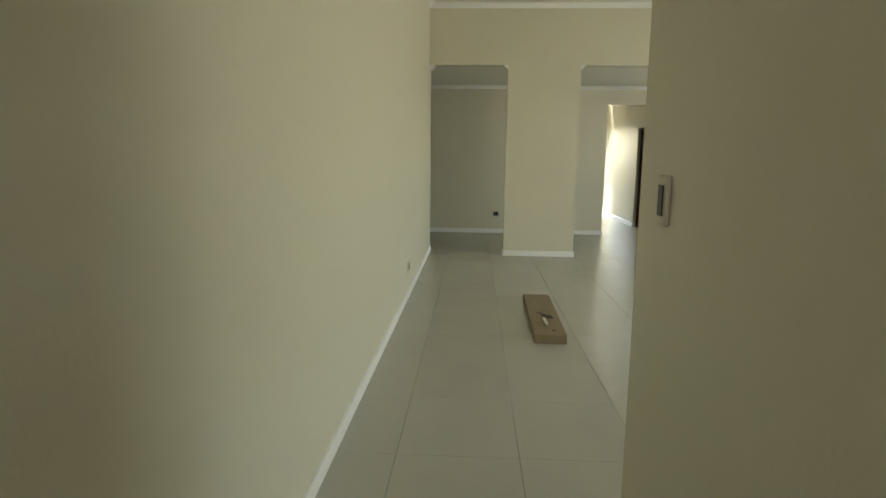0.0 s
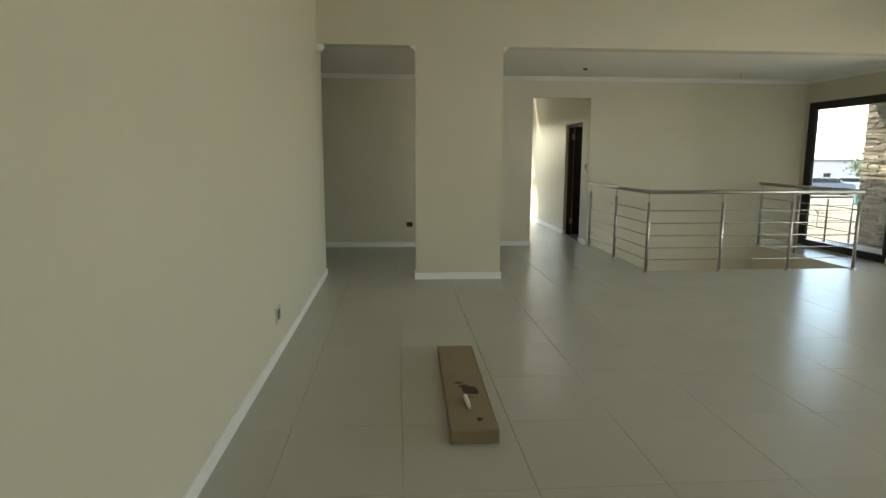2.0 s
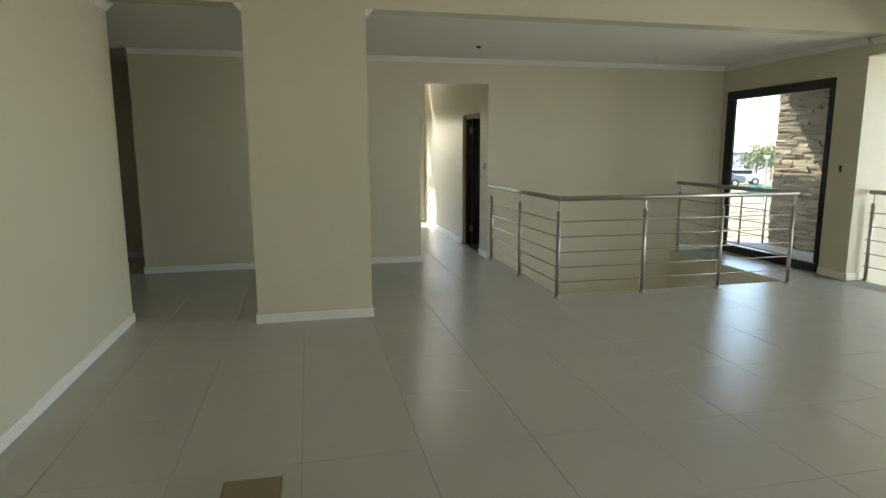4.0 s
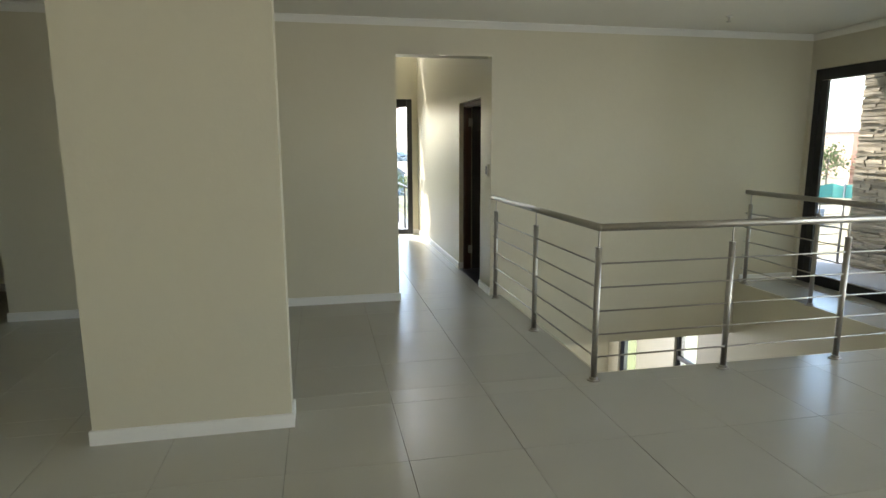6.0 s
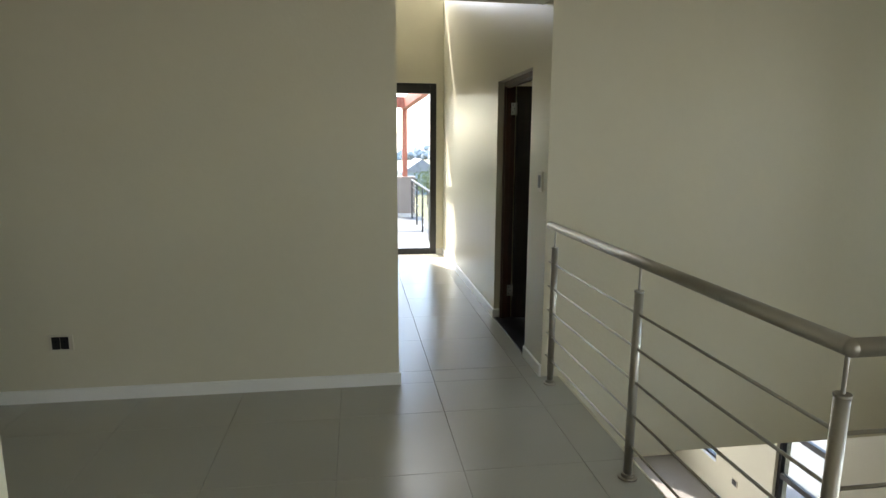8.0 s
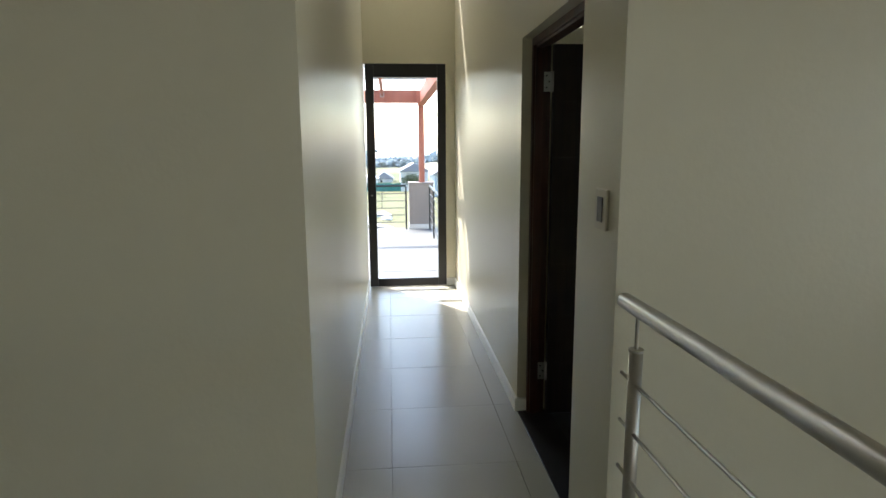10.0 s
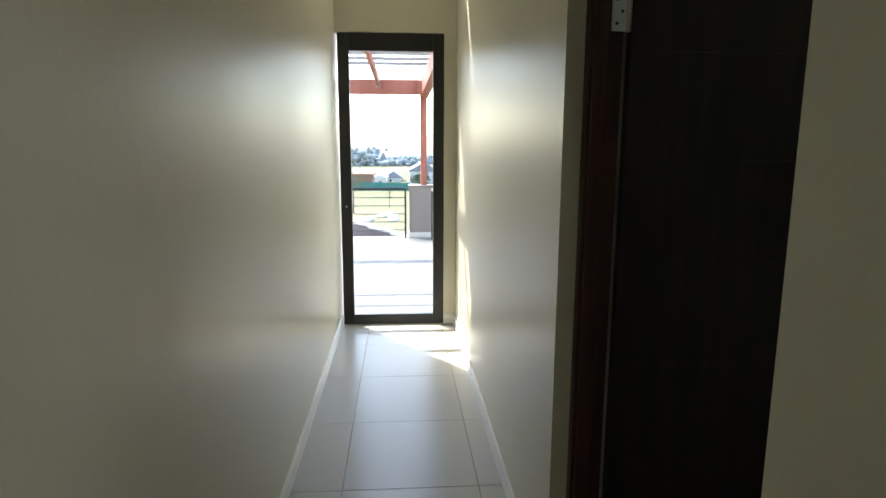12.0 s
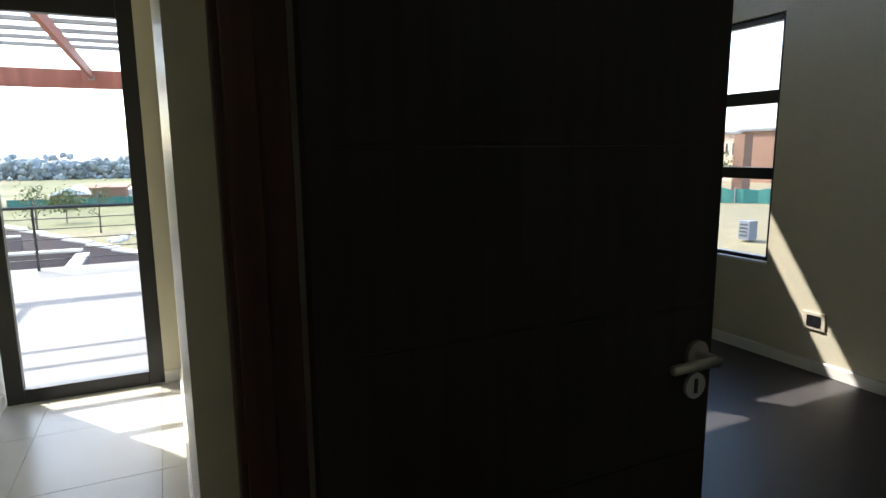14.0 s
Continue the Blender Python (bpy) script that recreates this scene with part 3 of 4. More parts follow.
# ---- the box on the hall floor ----
def long_box():
    o = thing("cardboard_box", "long flat brown cardboard box, stained on top, lying on the tiles", "cardboard box")
    o.matrix_world = pose(1.303, 4.215, 0, 0, 0, -1.0)
    part("carton", boxes((-0.125, 0.125, -0.70, 0.70, 0.0, 0.074), bevel=0.004), CARD, o)
    part("flap", boxes((-0.128, 0.128, -0.705, -0.7005, 0.004, 0.070), bevel=0.001), CARD, o, "folded cardboard end flap")
    part("lid_edge", boxes((-0.127, -0.1255, -0.7, 0.7, 0.045, 0.0745), (0.1255, 0.127, -0.7, 0.7, 0.045, 0.0745)), CARD, o, "cardboard lid edge")
    rnd = random.Random(4)
    for cx, cy, rx, ry in ((0.03, -0.17, 0.05, 0.06), (0.045, -0.14, 0.028, 0.035), (-0.005, -0.1, 0.03, 0.028), (-0.03, -0.04, 0.03, 0.018),
                           (0.02, -0.26, 0.008, 0.01), (0.035, -0.27, 0.006, 0.008), (0.055, -0.27, 0.006, 0.006), (0.09, -0.25, 0.006, 0.005),
                           (-0.07, -0.35, 0.006, 0.007), (0.04, -0.57, 0.016, 0.024), (0.0, -0.3, 0.006, 0.006)):
        bm = bmesh.new()
        k = 18
        ph = [rnd.uniform(0.8, 1.2) for _ in range(k)]
        vs = [bm.verts.new((cx + rx * ph[i] * math.cos(6.2832 * i / k), cy + ry * ph[i] * math.sin(6.2832 * i / k), 0.0745 + 0.0004 * rx * 10)) for i in range(k)]
        bm.faces.new(vs)
        part("stain", bm, STAIN, o, "dark brown spilled stain")
    return o


long_box()
o = thing("plastic_tube", "short white plastic tube lying on the cardboard box", "tube")
part("tube", rods(((1.292, 3.80, 0.088), (1.286, 3.93, 0.09), 0.012), seg=16), WHITEP, o)
part("tube_tip", rods(((1.292, 3.80, 0.088), (1.2935, 3.765, 0.086), 0.008), seg=12), WHITEP, o, "narrower white tip")

# ---- terrace to the north ----
DZ = -0.27
slab("floor_terrace", CONC, (-8, 4.5, 15.2, 21.75, DZ - 0.3, DZ))
slab("wall_terrace_face", RENDERED, (-8, 4.5, 21.55, 21.76, -3.6, DZ - 0.301))


def terrace_pillar():
    o = thing("terrace_pillar", "low grey brown rendered pillar at the terrace corner", "pillar")
    part("shaft", boxes((3.775, 4.3, 21.56, 22.0, -0.62, 0.70), bevel=0.01), RENDERED, o)
    part("cap", boxes((3.76, 4.315, 21.545, 22.015, 0.701, 0.74), bevel=0.008), RENDERED, o, "rendered cap")
    part("foot", boxes((3.76, 4.315, 21.545, 22.01, DZ, -0.17), bevel=0.004), COPING, o, "pale tiled foot")


terrace_pillar()


def terrace_rail(a, b, n, label):
    o = thing("terrace_railing", label, "railing")
    a, b = Vector((*a, 0)), Vector((*b, 0))
    for i in range(n + 1):
        p = a.lerp(b, i / n)
        part("post", boxes((p.x - 0.018, p.x + 0.018, p.y - 0.018, p.y + 0.018, DZ, 0.66), bevel=0.003), BLACKSTEEL, o, "black steel post")
    for k in range(5):
        z = DZ + 0.16 + k * 0.155
        part("rail_rod", rods(((a.x, a.y, z), (b.x, b.y, z), 0.008), seg=8), BLACKSTEEL, o, "thin black rail")
    part("top_rail", rods(((a.x, a.y, 0.68), (b.x, b.y, 0.68), 0.024), seg=14), BLACKSTEEL, o, "black steel top rail", True)


terrace_rail((-7.9, 21.5), (3.7, 21.5), 8, "black steel railing with level rods at the terrace edge")
terrace_rail((4.2, 21.3), (4.2, 15.4), 5, "black steel railing with level rods along the terrace side")


def pergola():
    o = thing("pergola", "red stained timber pergola with grey slats over the terrace", "pergola")
    by = 21.0
    part("beam", boxes((-7.8, 4.0, by - 0.06, by + 0.06, 2.385, 2.635), bevel=0.006), REDTIMBER, o, "red stained long beam")
    part("side_beam", boxes((4.0, 4.13, 15.21, by + 0.06, 2.385, 2.635), bevel=0.006), REDTIMBER, o, "red stained side beam")
    part("post", boxes((4.0, 4.12, 21.65, 21.78, 0.741, 2.384), bevel=0.006), REDTIMBER, o, "red stained post")
    part("post_head", boxes((3.99, 4.14, by + 0.061, 21.79, 2.385, 2.575), bevel=0.006), REDTIMBER, o, "red stained bracket")
    for x in (3.24 - 2.1 * i for i in range(5)):
        r = part("rafter", boxes((x - 0.025, x + 0.025, 15.21, by - 0.061, 2.515, 2.635), bevel=0.004), REDTIMBER, o, "red brown rafter")
        part("rafter_shoe", boxes((x - 0.04, x + 0.04, by - 0.085, by - 0.0615, 2.495, 2.575)), GALV, r, "galvanised shoe")
    for i in range(8):
        y = 15.6 + i * 0.49
        part("slat", boxes((-7.8, 4.12, y - 0.03, y + 0.03, 2.637, 2.675), bevel=0.003), GALV, o, "grey slat")


pergola()

# ---- balcony to the east ----
slab("floor_balcony", CONC, (7.951, 11.6, 8.2, 12.6, DZ - 0.25, DZ))
slab("ceiling_balcony", CEIL, (7.951, 10.9, 8.2, 11.95, 2.62, 2.85))


def outer_rail():
    o = thing("balcony_railing", "grey steel railing at the balcony edge beside the stone pier", "railing")
    a, b = Vector((8.05, 12.15, 0)), Vector((10.2, 12.15, 0))
    for i in range(5):
        p = a.lerp(b, i / 4)
        part("post", rods(((p.x, p.y, DZ), (p.x, p.y, 0.64), 0.02), seg=12), GALV, o, "grey steel post", True)
    for k in range(5):
        z = DZ + 0.16 + k * 0.155
        part("rail_rod", rods(((a.x, a.y, z), (b.x, b.y, z), 0.006), seg=8), GALV, o, "thin steel rod")
    part("handrail", rods(((a.x, a.y, 0.68), (b.x, b.y, 0.68), 0.022), seg=14), GALV, o, "steel handrail", True)


outer_rail()


def stone_face(out, u0, u1, z0, z1, seed):
    """Ledge stones laid in uneven courses: boxes as (u0, u1, z0, z1, proud)."""
    rnd = random.Random(seed)
    z = z0
    while z < z1 - 0.02:
        h = min(rnd.uniform(0.026, 0.055), z1 - z)
        u = u0
        while u < u1 - 0.01:
            w = rnd.uniform(0.1, 0.42)
            if u1 - u - w < 0.12:
                w = u1 - u
            out.append((u + 0.002, u + w - 0.002, z + 0.001 + rnd.uniform(0, 0.004), z + h - 0.001, rnd.uniform(0.006, 0.04)))
            u += w
        z += h
    return out


def stone_mesh(bm, x0, x1, y0, y1, z0, z1, rnd):
    r = bmesh.ops.create_cube(bm, size=1)
    for v in r["verts"]:
        v.co = Vector((x0 + (v.co.x + 0.5) * (x1 - x0), y0 + (v.co.y + 0.5) * (y1 - y0), z0 + (v.co.z + 0.5) * (z1 - z0)))
        v.co += Vector((rnd.uniform(-0.008, 0.008), rnd.uniform(-0.012, 0.012), rnd.uniform(-0.005, 0.005)))


def stone_pier():
    X0, X1, Y0, Y1 = 10.24, 11.2, 10.45, 12.02
    o = thing("stone_pier", "tall square pier clad in buff ledge stone beyond the balcony door", "stone pier")
    part("core", boxes((X0 + 0.002, X1, Y0, Y1, -3.6, 2.615)), RENDERED, o, "rendered core")
    rnd = random.Random(9)
    low = bmesh.new()
    count = 0
    for u0, u1, z0, z1, pr in stone_face([], Y0 - 0.02, Y1 + 0.02, -3.6, 2.6, 3):
        if z1 < -0.2:
            stone_mesh(low, X0 - pr, X0 - 0.0, u0, u1, z0, z1, rnd)
            continue
        bm = low if count >= 290 else bmesh.new()
        stone_mesh(bm, X0 - pr, X0 + 0.0, u0, u1, z0, z1, rnd)
        if count < 290:
            part("stone", bm, STONE_A, o)
        count += 1
    for y, s in ((Y0, -1), (Y1, 1)):
        for u0, u1, z0, z1, pr in stone_face([], X0, X1, -0.3, 2.6, 5 + s):
            stone_mesh(low, u0, u1, min(y, y + s * pr), max(y, y + s * pr), z0, z1, rnd)
    tagged(part("stone_courses", low, STONE_A, o), kind="stuff")


stone_pier()


# ---- land, trees and houses beyond ----
def land(x, y):
    z = -3.62
    if y > 30:
        z -= min(y - 30, 260) * 0.0155
    e = min(max((x - 13) / 9, 0), 1)
    z += e * e * (3 - 2 * e) * 2.1 + min(max(x - 22, 0), 60) * 0.012
    return z + 0.12 * noise.noise((x * 0.08, y * 0.08, 0)) * min(1, max(0, (abs(x) + abs(y) - 30) / 20))


def make_land():
    def axis(lo, hi, near, n):
        out = []
        for i in range(n + 1):
            s = -1 + 2 * i / n
            out.append(near + (hi - near) * s ** 3 if s > 0 else near + (near - lo) * s ** 3)
        return out
    xs, ys = axis(-1500, 1500, 15, 90), axis(-900, 2500, 30, 90)
    vs = [(x, y, land(x, y)) for y in ys for x in xs]
    k = len(xs)
    fs = [(j * k + i, j * k + i + 1, (j + 1) * k + i + 1, (j + 1) * k + i) for j in range(len(ys) - 1) for i in range(k - 1)]
    me = bpy.data.meshes.new("ground")
    me.from_pydata(vs, [], fs)
    me.materials.append(GROUND)
    for f in me.polygons:
        f.use_smooth = True
    return tagged(new("ground", me), kind="structure")


make_land()


def tree(x, y, h, r, leaf, label, seed, trunk=0.35, n=900):
    """A tapered trunk with limbs and a loose crown of small leaf clumps; h: height, r: crown radius."""
    rnd = random.Random(seed)
    z0 = land(x, y)
    o = thing("tree", label, "tree", (x, y, z0))
    bm = bmesh.new()
    rod(bm, (0, 0, -0.3), (0.05, 0, h * 0.7), h * 0.022, 9, h * 0.008)
    tips = []
    for i in range(9):
        a, zz = i * 2.4 + rnd.random(), h * rnd.uniform(trunk, 0.68)
        e = Vector((math.cos(a) * r * rnd.uniform(0.5, 0.85), math.sin(a) * r * rnd.uniform(0.5, 0.85), zz + h * rnd.uniform(0.08, 0.28)))
        rod(bm, (0, 0, zz), e, h * 0.008, 6, h * 0.003)
        tips.append(e)
    tips.append(Vector((0, 0, h * 0.88)))
    part("trunk", bm, BARK, o, "thin grey brown trunk and limbs")
    bm = bmesh.new()
    for i in range(n):
        c = rnd.choice(tips)
        p = c + Vector((rnd.gauss(0, 1), rnd.gauss(0, 1), rnd.gauss(0, 0.8))) * r * 0.3
        s = r * rnd.uniform(0.03, 0.085)
        q = Euler((rnd.uniform(0, 6), rnd.uniform(0, 6), rnd.uniform(0, 6))).to_matrix()
        vs = [bm.verts.new(p + q @ Vector(v) * s) for v in ((-1, -0.6, 0), (1, -0.5, 0.1), (1.1, 0.6, 0), (-0.8, 0.7, 0.2))]
        bm.faces.new(vs)
    part("crown", bm, leaf, o, "loose crown of small leaves")
    return o


tree(-3.6, 70, 2.6, 1.3, LEAFY, "small yellow green tree on the lawn", 1)
tree(-3.3, 55, 3.7, 0.9, LEAFY, "thin young tree on the lawn", 2, n=350)
tree(-0.3, 60, 3.5, 0.9, LEAFY, "thin young tree with sparse leaves", 3, n=260)
tree(-1.9, 44, 1.7, 0.8, LEAF, "low dark green bush tree behind the garden wall", 4)
tree(2.6, 64, 2.2, 0.5, LEAFY, "sapling on the lawn", 5, n=120)
tree(6.2, 88, 2.4, 1.2, LEAF, "green tree beside the white house", 6)
tree(9.4, 62, 3.3, 1.3, LEAFY, "light green tree near the gabled house", 7)
tree(33.5, 36.4, 3.0, 1.1, LEAFY, "round light green tree beyond the balcony", 8)
tree(42, 50, 3.4, 1.4, LEAFY, "light green tree by the street", 11)
tree(48, 55, 3.6, 1.6, LEAFY, "light green tree by the street", 12)
tree(20.2, 26.6, 1.2, 0.3, LEAFY, "bent sapling on the bare soil", 14, n=60)


def far_wood():
    """A long ragged line of trees: many small lumps heaped on each crown."""
    rnd = random.Random(21)
    base = bmesh.new()
    bmesh.ops.create_icosphere(base, subdivisions=1, radius=1)
    ball = [v.co.copy() for v in base.verts]
    tris = [tuple(v.index for v in f.verts) for f in base.faces]
    base.free()
    vs, fs = [], []
    for i in range(620):
        x = rnd.uniform(-170, 120)
        y = rnd.uniform(262, 300)
        hgt = rnd.uniform(5.0, 8.5) if x < -8 else rnd.uniform(2.0, 5.0)
        if rnd.random() < 0.06:
            hgt += 3
        z = land(x, y)
        for k in range(9):
            sc = rnd.uniform(0.7, 1.7)
            off = Vector((x + rnd.gauss(0, 1.7), y + rnd.gauss(0, 1), z + hgt * rnd.uniform(0.1, 1.0) - sc * 0.5))
            n0 = len(vs)
            vs += [tuple(c * sc * rnd.uniform(0.55, 1.25) + off) for c in ball]
            fs += [tuple(n0 + j for j in t) for t in tris]
    me = bpy.data.meshes.new("far_wood")
    me.from_pydata(vs, [], fs)
    me.materials.append(HAZE_LEAF)
    return tagged(new("far_wood", me), "line of far trees along the hill, haze painted in as pale blue green", "trees", "", "stuff")


far_wood()


def far_hill():
    bm = bmesh.new()
    n = 60
    xs = [-700 + 1400 * i / n for i in range(n + 1)]
    rows = []
    for y, k in ((300, 0.0), (420, 0.55), (600, 1.0), (900, 0.6)):
        rows.append([bm.verts.new((x, y, land(x, y) - 0.5 + k * (13 + 5 * math.sin(x * 0.006 + 1)))) for x in xs])
    for a, b in zip(rows, rows[1:]):
        for i in range(n):
            bm.faces.new((a[i], a[i + 1], b[i + 1], b[i]))
    m = mat("dry_hill_grass", (0.50, 0.42, 0.34), 0.95, var=0.2, scale=0.02)
    return tagged(part("backdrop", bm, m, None, "", True), kind="structure")


far_hill()


def house(label, x0, x1, y0, y1, h, wall, roofm, kind="flat", wins=(), side="y"):
    """wins: (across, up, width, height) on the face that looks to the viewer."""
    z0 = min(land(x0, y0), land(x1, y1)) - 0.2
    o = thing("house", label, "house", ((x0 + x1) / 2, (y0 + y1) / 2, z0))
    w, d = (x1 - x0) / 2, (y1 - y0) / 2
    part("wall", boxes((-w, w, -d, d, 0, h)), wall, o)
    bm = bmesh.new()
    if kind == "flat":
        box(bm, -w - 0.25, w + 0.25, -d - 0.25, d + 0.25, h + 0.002, h + 0.22)
    else:
        rise = kind
        e = 0.35
        a = [bm.verts.new(v) for v in ((-w - e, -d - e, h), (w + e, -d - e, h), (w + e, d + e, h), (-w - e, d + e, h), (0, -d - e, h + rise), (0, d + e, h + rise))]
        for f in ((0, 1, 4), (2, 3, 5), (1, 2, 5, 4), (3, 0, 4, 5), (0, 3, 2, 1)):
            bm.faces.new([a[i] for i in f])
    part("roof", bm, roofm, o)
    for c, up, ww, hh in wins:
        if side == "y":
            b, g = (c - ww / 2 - 0.06, c + ww / 2 + 0.06, -d - 0.03, -d - 0.002, up - 0.06, up + hh + 0.06), (c - ww / 2, c + ww / 2, -d - 0.05, -d - 0.031, up, up + hh)
        else:
            b, g = (-w - 0.03, -w - 0.002, c - ww / 2 - 0.06, c + ww / 2 + 0.06, up - 0.06, up + hh + 0.06), (-w - 0.05, -w - 0.031, c - ww / 2, c + ww / 2, up, up + hh)
        wd = part("window", boxes(b), WHITEH, o, "pale window surround")
        part("pane", boxes(g), DARKGLASS, wd, "dark window pane")
    return o


house("low brown brick house with a pale metal roof", -9.0, -4.7, 100, 108, 1.5, BRICK, ROOFW, 0.9, ((-1.2, 0.5, 0.6, 0.6), (0.8, 0.4, 0.6, 0.7)))
house("unfinished brown brick building", -4.6, -0.6, 101, 109, 2.1, BRICK, BRICK, "flat", ((-1.0, 1.0, 0.5, 0.5),))
house("small grey gabled house", 0.8, 3.9, 120, 128, 0.9, WHITEH, ROOFG, 1.3, ((-0.5, 0.3, 0.4, 0.4),))
house("tall white gabled house", 4.9, 8.6, 90, 97, 2.9, WHITEH, ROOFG, 1.2, ((-0.9, 1.6, 0.4, 0.8), (0.3, 0.4, 0.5, 0.9)))
house("blue grey gabled house", 8.6, 12.6, 78, 86, 2.9, mat("blue_grey_wall", (0.3, 0.36, 0.42), 0.8), ROOFG, 1.6, ((-0.9, 1.4, 0.6, 0.8),))
house("low white house behind the lawn", -1.0, 1.2, 112, 118, 1.2, WHITEH, ROOFW, 0.7, ((0.2, 0.3, 0.4, 0.4),))
house("two storey peach house with brown panels", 50.5, 60, 36.5, 43.6, 4.6, PEACH, ROOFG, "flat", ((2.2, 2.6, 1.3, 1.4), (0.2, 0.4, 1.6, 1.8), (-2.2, 2.6, 1.0, 1.3)), "x")
house("two storey brown brick block", 50.0, 59, 44.2, 47.6, 4.5, BRICK, ROOFG, "flat", (), "x")
house("two storey peach house with narrow windows", 50.6, 60, 48.0, 55.0, 4.4, PEACH, ROOFG, "flat", ((-2.7, 2.5, 0.25, 1.1), (-2.0, 2.7, 0.25, 0.9), (-1.0, 0.4, 1.4, 1.2)), "x")
house("tall brown and white modern house", 44.0, 52.0, 60.5, 66.0, 3.0, WHITEH, ROOFG, "flat", ((-2.0, 0.8, 0.8, 1.0), (1.6, 0.8, 0.8, 1.0)), "y")
o = thing("gate_tower", "tall brown brick chimney wall beside a white house", "wall", (34.9, 35.4, land(34.9, 35.4)))
part("shaft", boxes((-0.35, 0.35, -0.35, 0.35, 0, 3.7)), BRICK, o)


def net_fence(pts, h, label):
    o = thing("net_fence", label, "fence")
    for i, (a, b) in enumerate(zip(pts, pts[1:])):
        n = 6
        bm = bmesh.new()
        for j in range(n):
            s, t = j / n, (j + 1) / n
            q = []
            for k, top in ((s, 0), (t, 0), (t, 1), (s, 1)):
                x, y = a[0] + (b[0] - a[0]) * k, a[1] + (b[1] - a[1]) * k
                q.append(bm.verts.new((x + 0.1 * math.sin(k * 25), y + 0.1 * math.cos(k * 31), land(x, y) + top * (h + 0.08 * math.sin(k * 17)))))
            bm.faces.new(q)
        part("net", bm, NET, o, "green shade net")
        part("post", rods(((a[0], a[1], land(*a) - 0.2), (a[0], a[1], land(*a) + h + 0.1), 0.04), seg=8), GALV, o, "thin fence post")


net_fence([(-12, 92), (-6, 91), (0, 91), (6, 90), (13, 88)], 1.1, "green shade net fence before the far houses")
net_fence([(30.0, 36.5), (31.5, 33.0), (33.0, 30.5), (35.0, 27.0)], 0.75, "green shade net fence on the bare plot")


def street_lamp(x, y, h):
    z = land(x, y)
    o = thing("street_lamp", "slim pale street lamp with a round head", "street lamp", (x, y, z))
    part("pole", rods(((0, 0, 0), (0, 0, h), 0.05), seg=10), GALV, o, "grey pole")
    bm = bmesh.new()
    rod(bm, (0, 0, h), (0, 0, h + 0.18), 0.1, 14, 0.2)
    part("shade", bm, WHITEH, o, "pale lamp head")


street_lamp(27.4, 32.0, 2.5)
street_lamp(30.6, 34.4, 2.3)


def car(x, y, rz, paint, label):
    o = thing("car", label, "car")
    prof = ((-2.05, 0.35), (-2.1, 0.75), (-1.9, 0.95), (-1.25, 1.0), (-0.75, 1.4), (0.65, 1.42), (1.35, 0.98), (2.0, 0.88), (2.12, 0.6), (2.1, 0.35))
    bm = bmesh.new()
    sides = [[bm.verts.new((px, s, pz)) for px, pz in prof] for s in (-0.83, 0.83)]
    k = len(prof)
    for i in range(k):
        bm.faces.new((sides[0][i], sides[0][(i + 1) % k], sides[1][(i + 1) % k], sides[1][i]))
    bm.faces.new(sides[0][::-1])
    bm.faces.new(sides[1])
    part("body", bm, paint, o)
    for s in (-0.835, 0.835):
        part("side_window", boxes((-1.0, 0.95, s - 0.004, s + 0.004, 1.0, 1.33)), DARKGLASS, o, "dark side glass")
        for wx in (-1.3, 1.3):
            w = part("wheel", rods(((wx, s - 0.08, 0.32), (wx, s + 0.08, 0.32), 0.32), seg=20), BLACKP, o, "black tyre")
            part("rim", rods(((wx, s - 0.09, 0.32), (wx, s + 0.09, 0.32), 0.18), seg=16), SATIN, w, "steel rim")
    o.matrix_world = pose(x, y, land(x, y), 0, 0, rz)


car(40.5, 50.5, 150, WHITEH, "white car parked at the street")
car(37.0, 48.5, 140, GREYBOX, "grey car parked at the street")

o = thing("utility_box", "grey steel utility box with dark slots on bare soil", "utility box", (21.4, 24.3, land(21.4, 24.3)))
part("body", boxes((-0.2, 0.2, -0.2, 0.2, 0, 0.62), bevel=0.01), GREYBOX, o)
for i in range(4):
    part("slot", boxes((-0.215, -0.202, -0.14, 0.14, 0.12 + i * 0.12, 0.16 + i * 0.12)), DARKGLASS, o, "dark slot")
o = thing("concrete_cover", "pale concrete cover on bare soil", "cover slab", (18.45, 21.5, land(18.45, 21.5)))
part("lid", boxes((-0.3, 0.3, -0.32, 0.32, 0, 0.1), bevel=0.01), CONC, o)


def garden_wall(a, b, top, n, drop, label, thick=0.2):
    """A wall in n steps from a to b, each step lower by drop."""
    o = thing("garden_wall", label, "garden wall")
    a, b = Vector((*a, 0)), Vector((*b, 0))
    d = (b - a) / n
    ang = math.degrees(math.atan2(d.y, d.x))
    for i in range(n):
        p = a + d * i
        z1 = top - drop * i
        z0 = land(p.x, p.y) - 0.4
        w = part("wall_bay", boxes((0, d.length - 0.001, -thick / 2, thick / 2, 0, z1 - z0)), GARDENWALL, o)
        w.matrix_basis = pose(p.x, p.y, z0, 0, 0, ang)
        c = part("coping", boxes((-0.02, d.length - 0.03, -thick / 2 - 0.05, thick / 2 + 0.05, z1 - z0 + 0.001, z1 - z0 + 0.07), bevel=0.006), COPING, o, "pale coping")
        c.matrix_basis = pose(p.x, p.y, z0, 0, 0, ang)


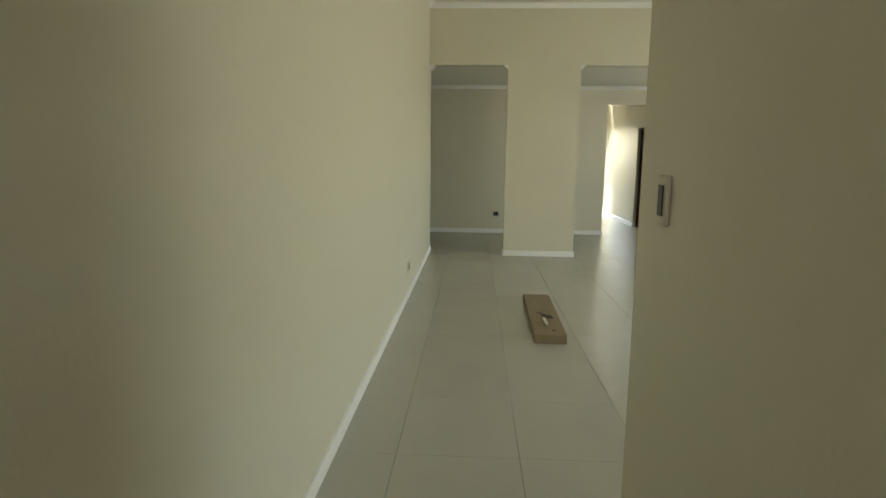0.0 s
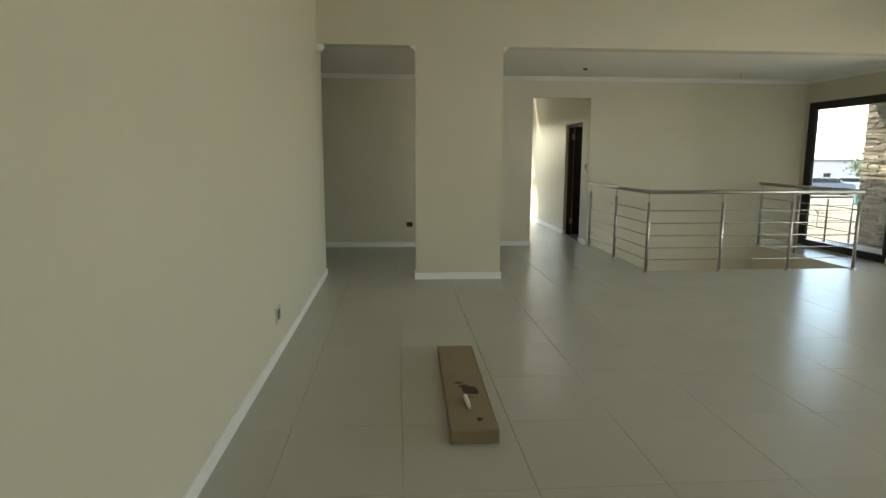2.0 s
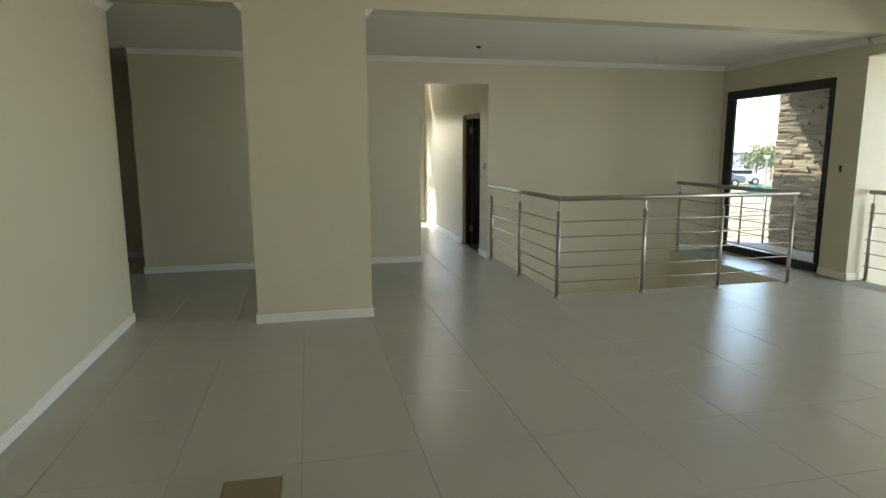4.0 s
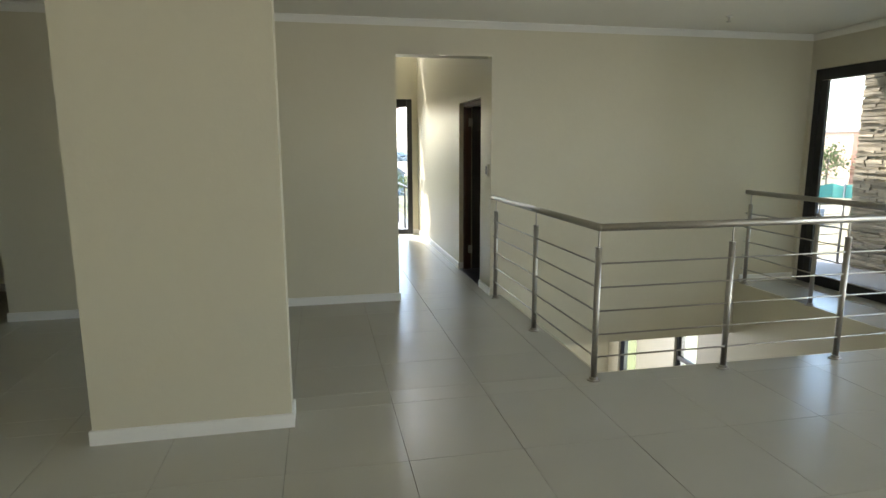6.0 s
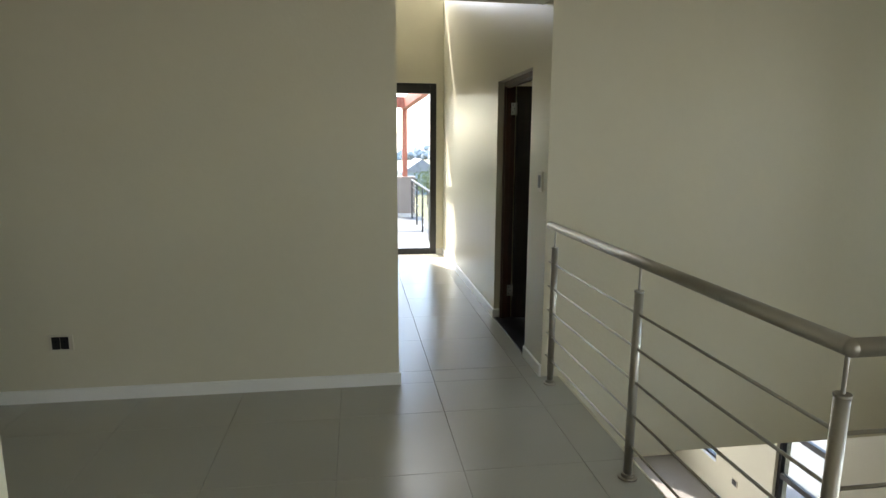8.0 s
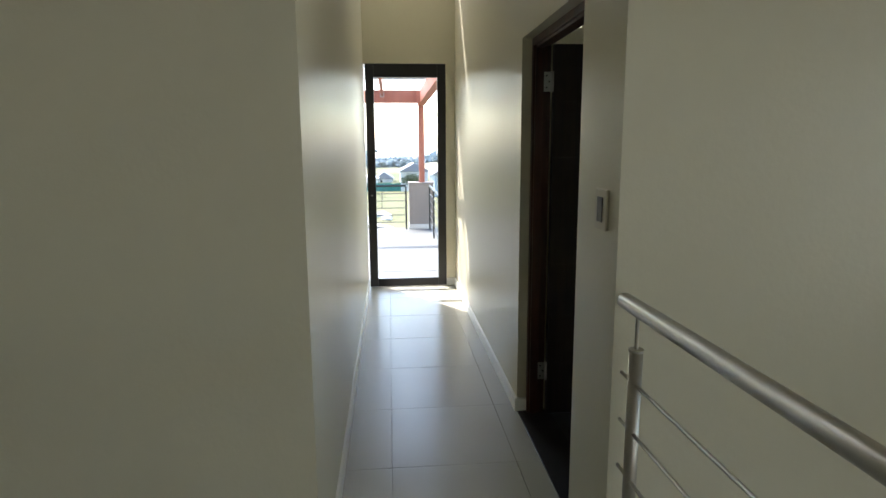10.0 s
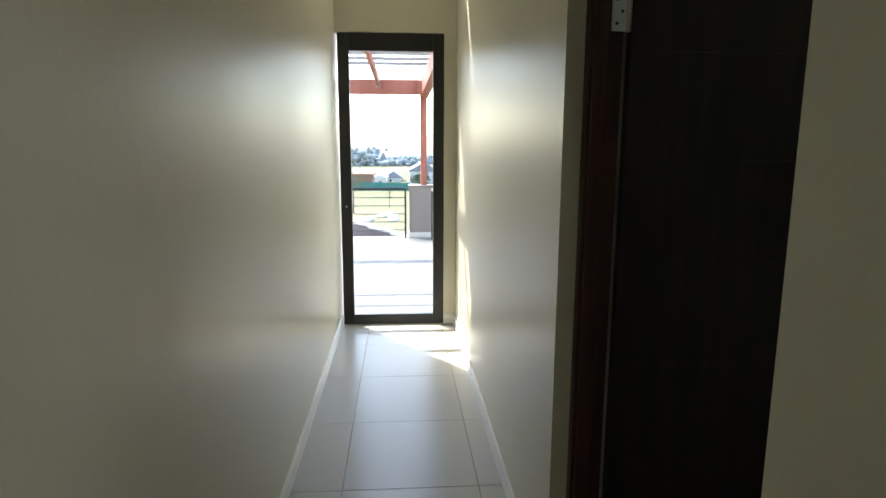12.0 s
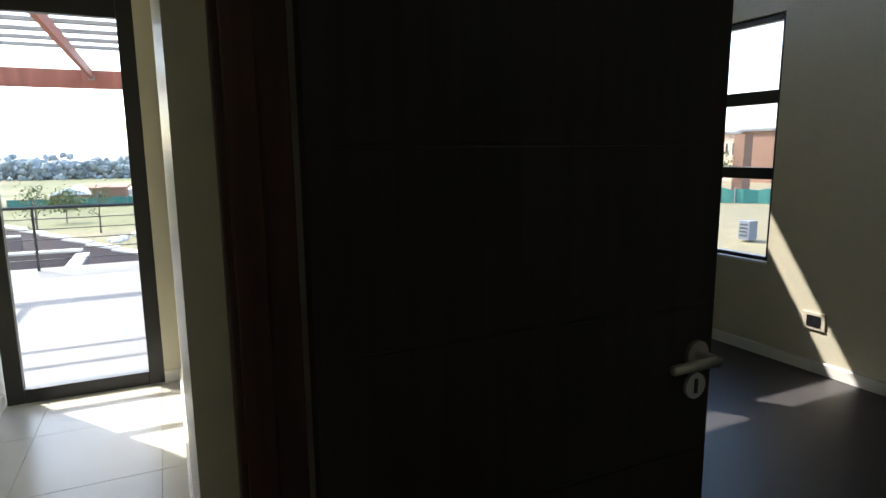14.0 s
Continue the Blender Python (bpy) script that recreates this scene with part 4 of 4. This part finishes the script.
garden_wall((-1.6, 38.5), (7.5, 20.6 + 4.0), -1.25, 11, 0.06, "mauve brown garden wall stepping down the slope with pale copings")
garden_wall((-9, 31.6), (1.75, 31.2), -1.35, 1, 0, "mauve brown garden wall across the plot", 0.3)
garden_wall((1.75, 31.05), (1.75, 26.5), -1.45, 1, 0, "mauve brown garden wall turning to the house", 0.25)
garden_wall((-9, 35.0), (-0.4, 34.8), -1.25, 1, 0, "mauve brown garden wall behind the first")


def rocks():
    rnd = random.Random(5)
    for i in range(14):
        bm = bmesh.new()
        bmesh.ops.create_icosphere(bm, subdivisions=2, radius=rnd.uniform(0.18, 0.42))
        for v in bm.verts:
            v.co *= 1 + 0.25 * noise.noise(v.co * 3 + Vector((i, 0, 0)))
            v.co.z *= 0.6
        x, y = rnd.uniform(0.8, 3.4), rnd.uniform(53, 58)
        ob = part("rock", bm, COPING)
        ob.location = (x, y, land(x, y) + 0.12)
        tagged(ob, "pale rock in a pile on the lawn", "rock", "rocks on the lawn")


rocks()


# ---- floor tiles ----
def tiles():
    rnd = random.Random(2)
    PX = 0.605
    xs = [3.94 - PX * i for i in range(12, -7, -1)]
    ys = [3.07 - 0.69 * i for i in range(9, 0, -1)] + [3.07 + 0.69 * i for i in range(9)] + [9.275 + 0.65 * i for i in range(10)]
    areas = ((0.0, 7.97, -3.0, 8.1), (-3.0, 0.0, 8.05, 8.1), (-3.0, 4.18, 8.1, 10.37), (7.03, 7.97, 8.1, 10.37), (3.1, 4.18, 10.37, 15.0), (-3.0, -0.46, 10.37, 11.7))
    cells = []
    for i in range(len(xs) - 1):
        for j in range(len(ys) - 1):
            for ax0, ax1, ay0, ay1 in areas:
                x0, x1, y0, y1 = max(xs[i], ax0), min(xs[i + 1], ax1), max(ys[j], ay0), min(ys[j + 1], ay1)
                if x1 - x0 > 0.02 and y1 - y0 > 0.02:
                    t = min(max((y0 + 1) / 14.0, 0), 1)
                    cells.append((abs((x0 + x1) / 2 - (0.8 + 3.0 * t)) + 0.02 * y0, x0, x1, y0, y1))
    cells.sort()
    shared = {}
    rest = bmesh.new()
    g, c = 0.001, 0.001

    def form(bm, x0, x1, y0, y1):
        base = [bm.verts.new(v) for v in ((x0, y0, -0.011), (x1, y0, -0.011), (x1, y1, -0.011), (x0, y1, -0.011))]
        rim = [bm.verts.new(v) for v in ((x0, y0, -c), (x1, y0, -c), (x1, y1, -c), (x0, y1, -c))]
        top = [bm.verts.new(v) for v in ((x0 + c, y0 + c, 0), (x1 - c, y0 + c, 0), (x1 - c, y1 - c, 0), (x0 + c, y1 - c, 0))]
        bm.faces.new(top)
        for k in range(4):
            q = (k + 1) % 4
            bm.faces.new((base[k], base[q], rim[q], rim[k]))
            bm.faces.new((rim[k], rim[q], top[q], top[k]))
    for n, (_, x0, x1, y0, y1) in enumerate(cells):
        w, h = (x1 - x0) / 2 - g, (y1 - y0) / 2 - g
        cx, cy = (x0 + x1) / 2, (y0 + y1) / 2
        if n >= 300:
            form(rest, cx - w, cx + w, cy - h, cy + h)
            continue
        key = (round(w, 3), round(h, 3))
        if key not in shared:
            bm = bmesh.new()
            form(bm, -w, w, -h, h)
            shared[key] = mesh_from(bm, "tile", TILE)
        ob = new("tile", shared[key])
        ob.location = (cx, cy, rnd.uniform(-0.0002, 0.0002))
        ob.parent = floor
    tagged(part("tiles_rest", rest, TILE, floor), kind="stuff")


tiles()
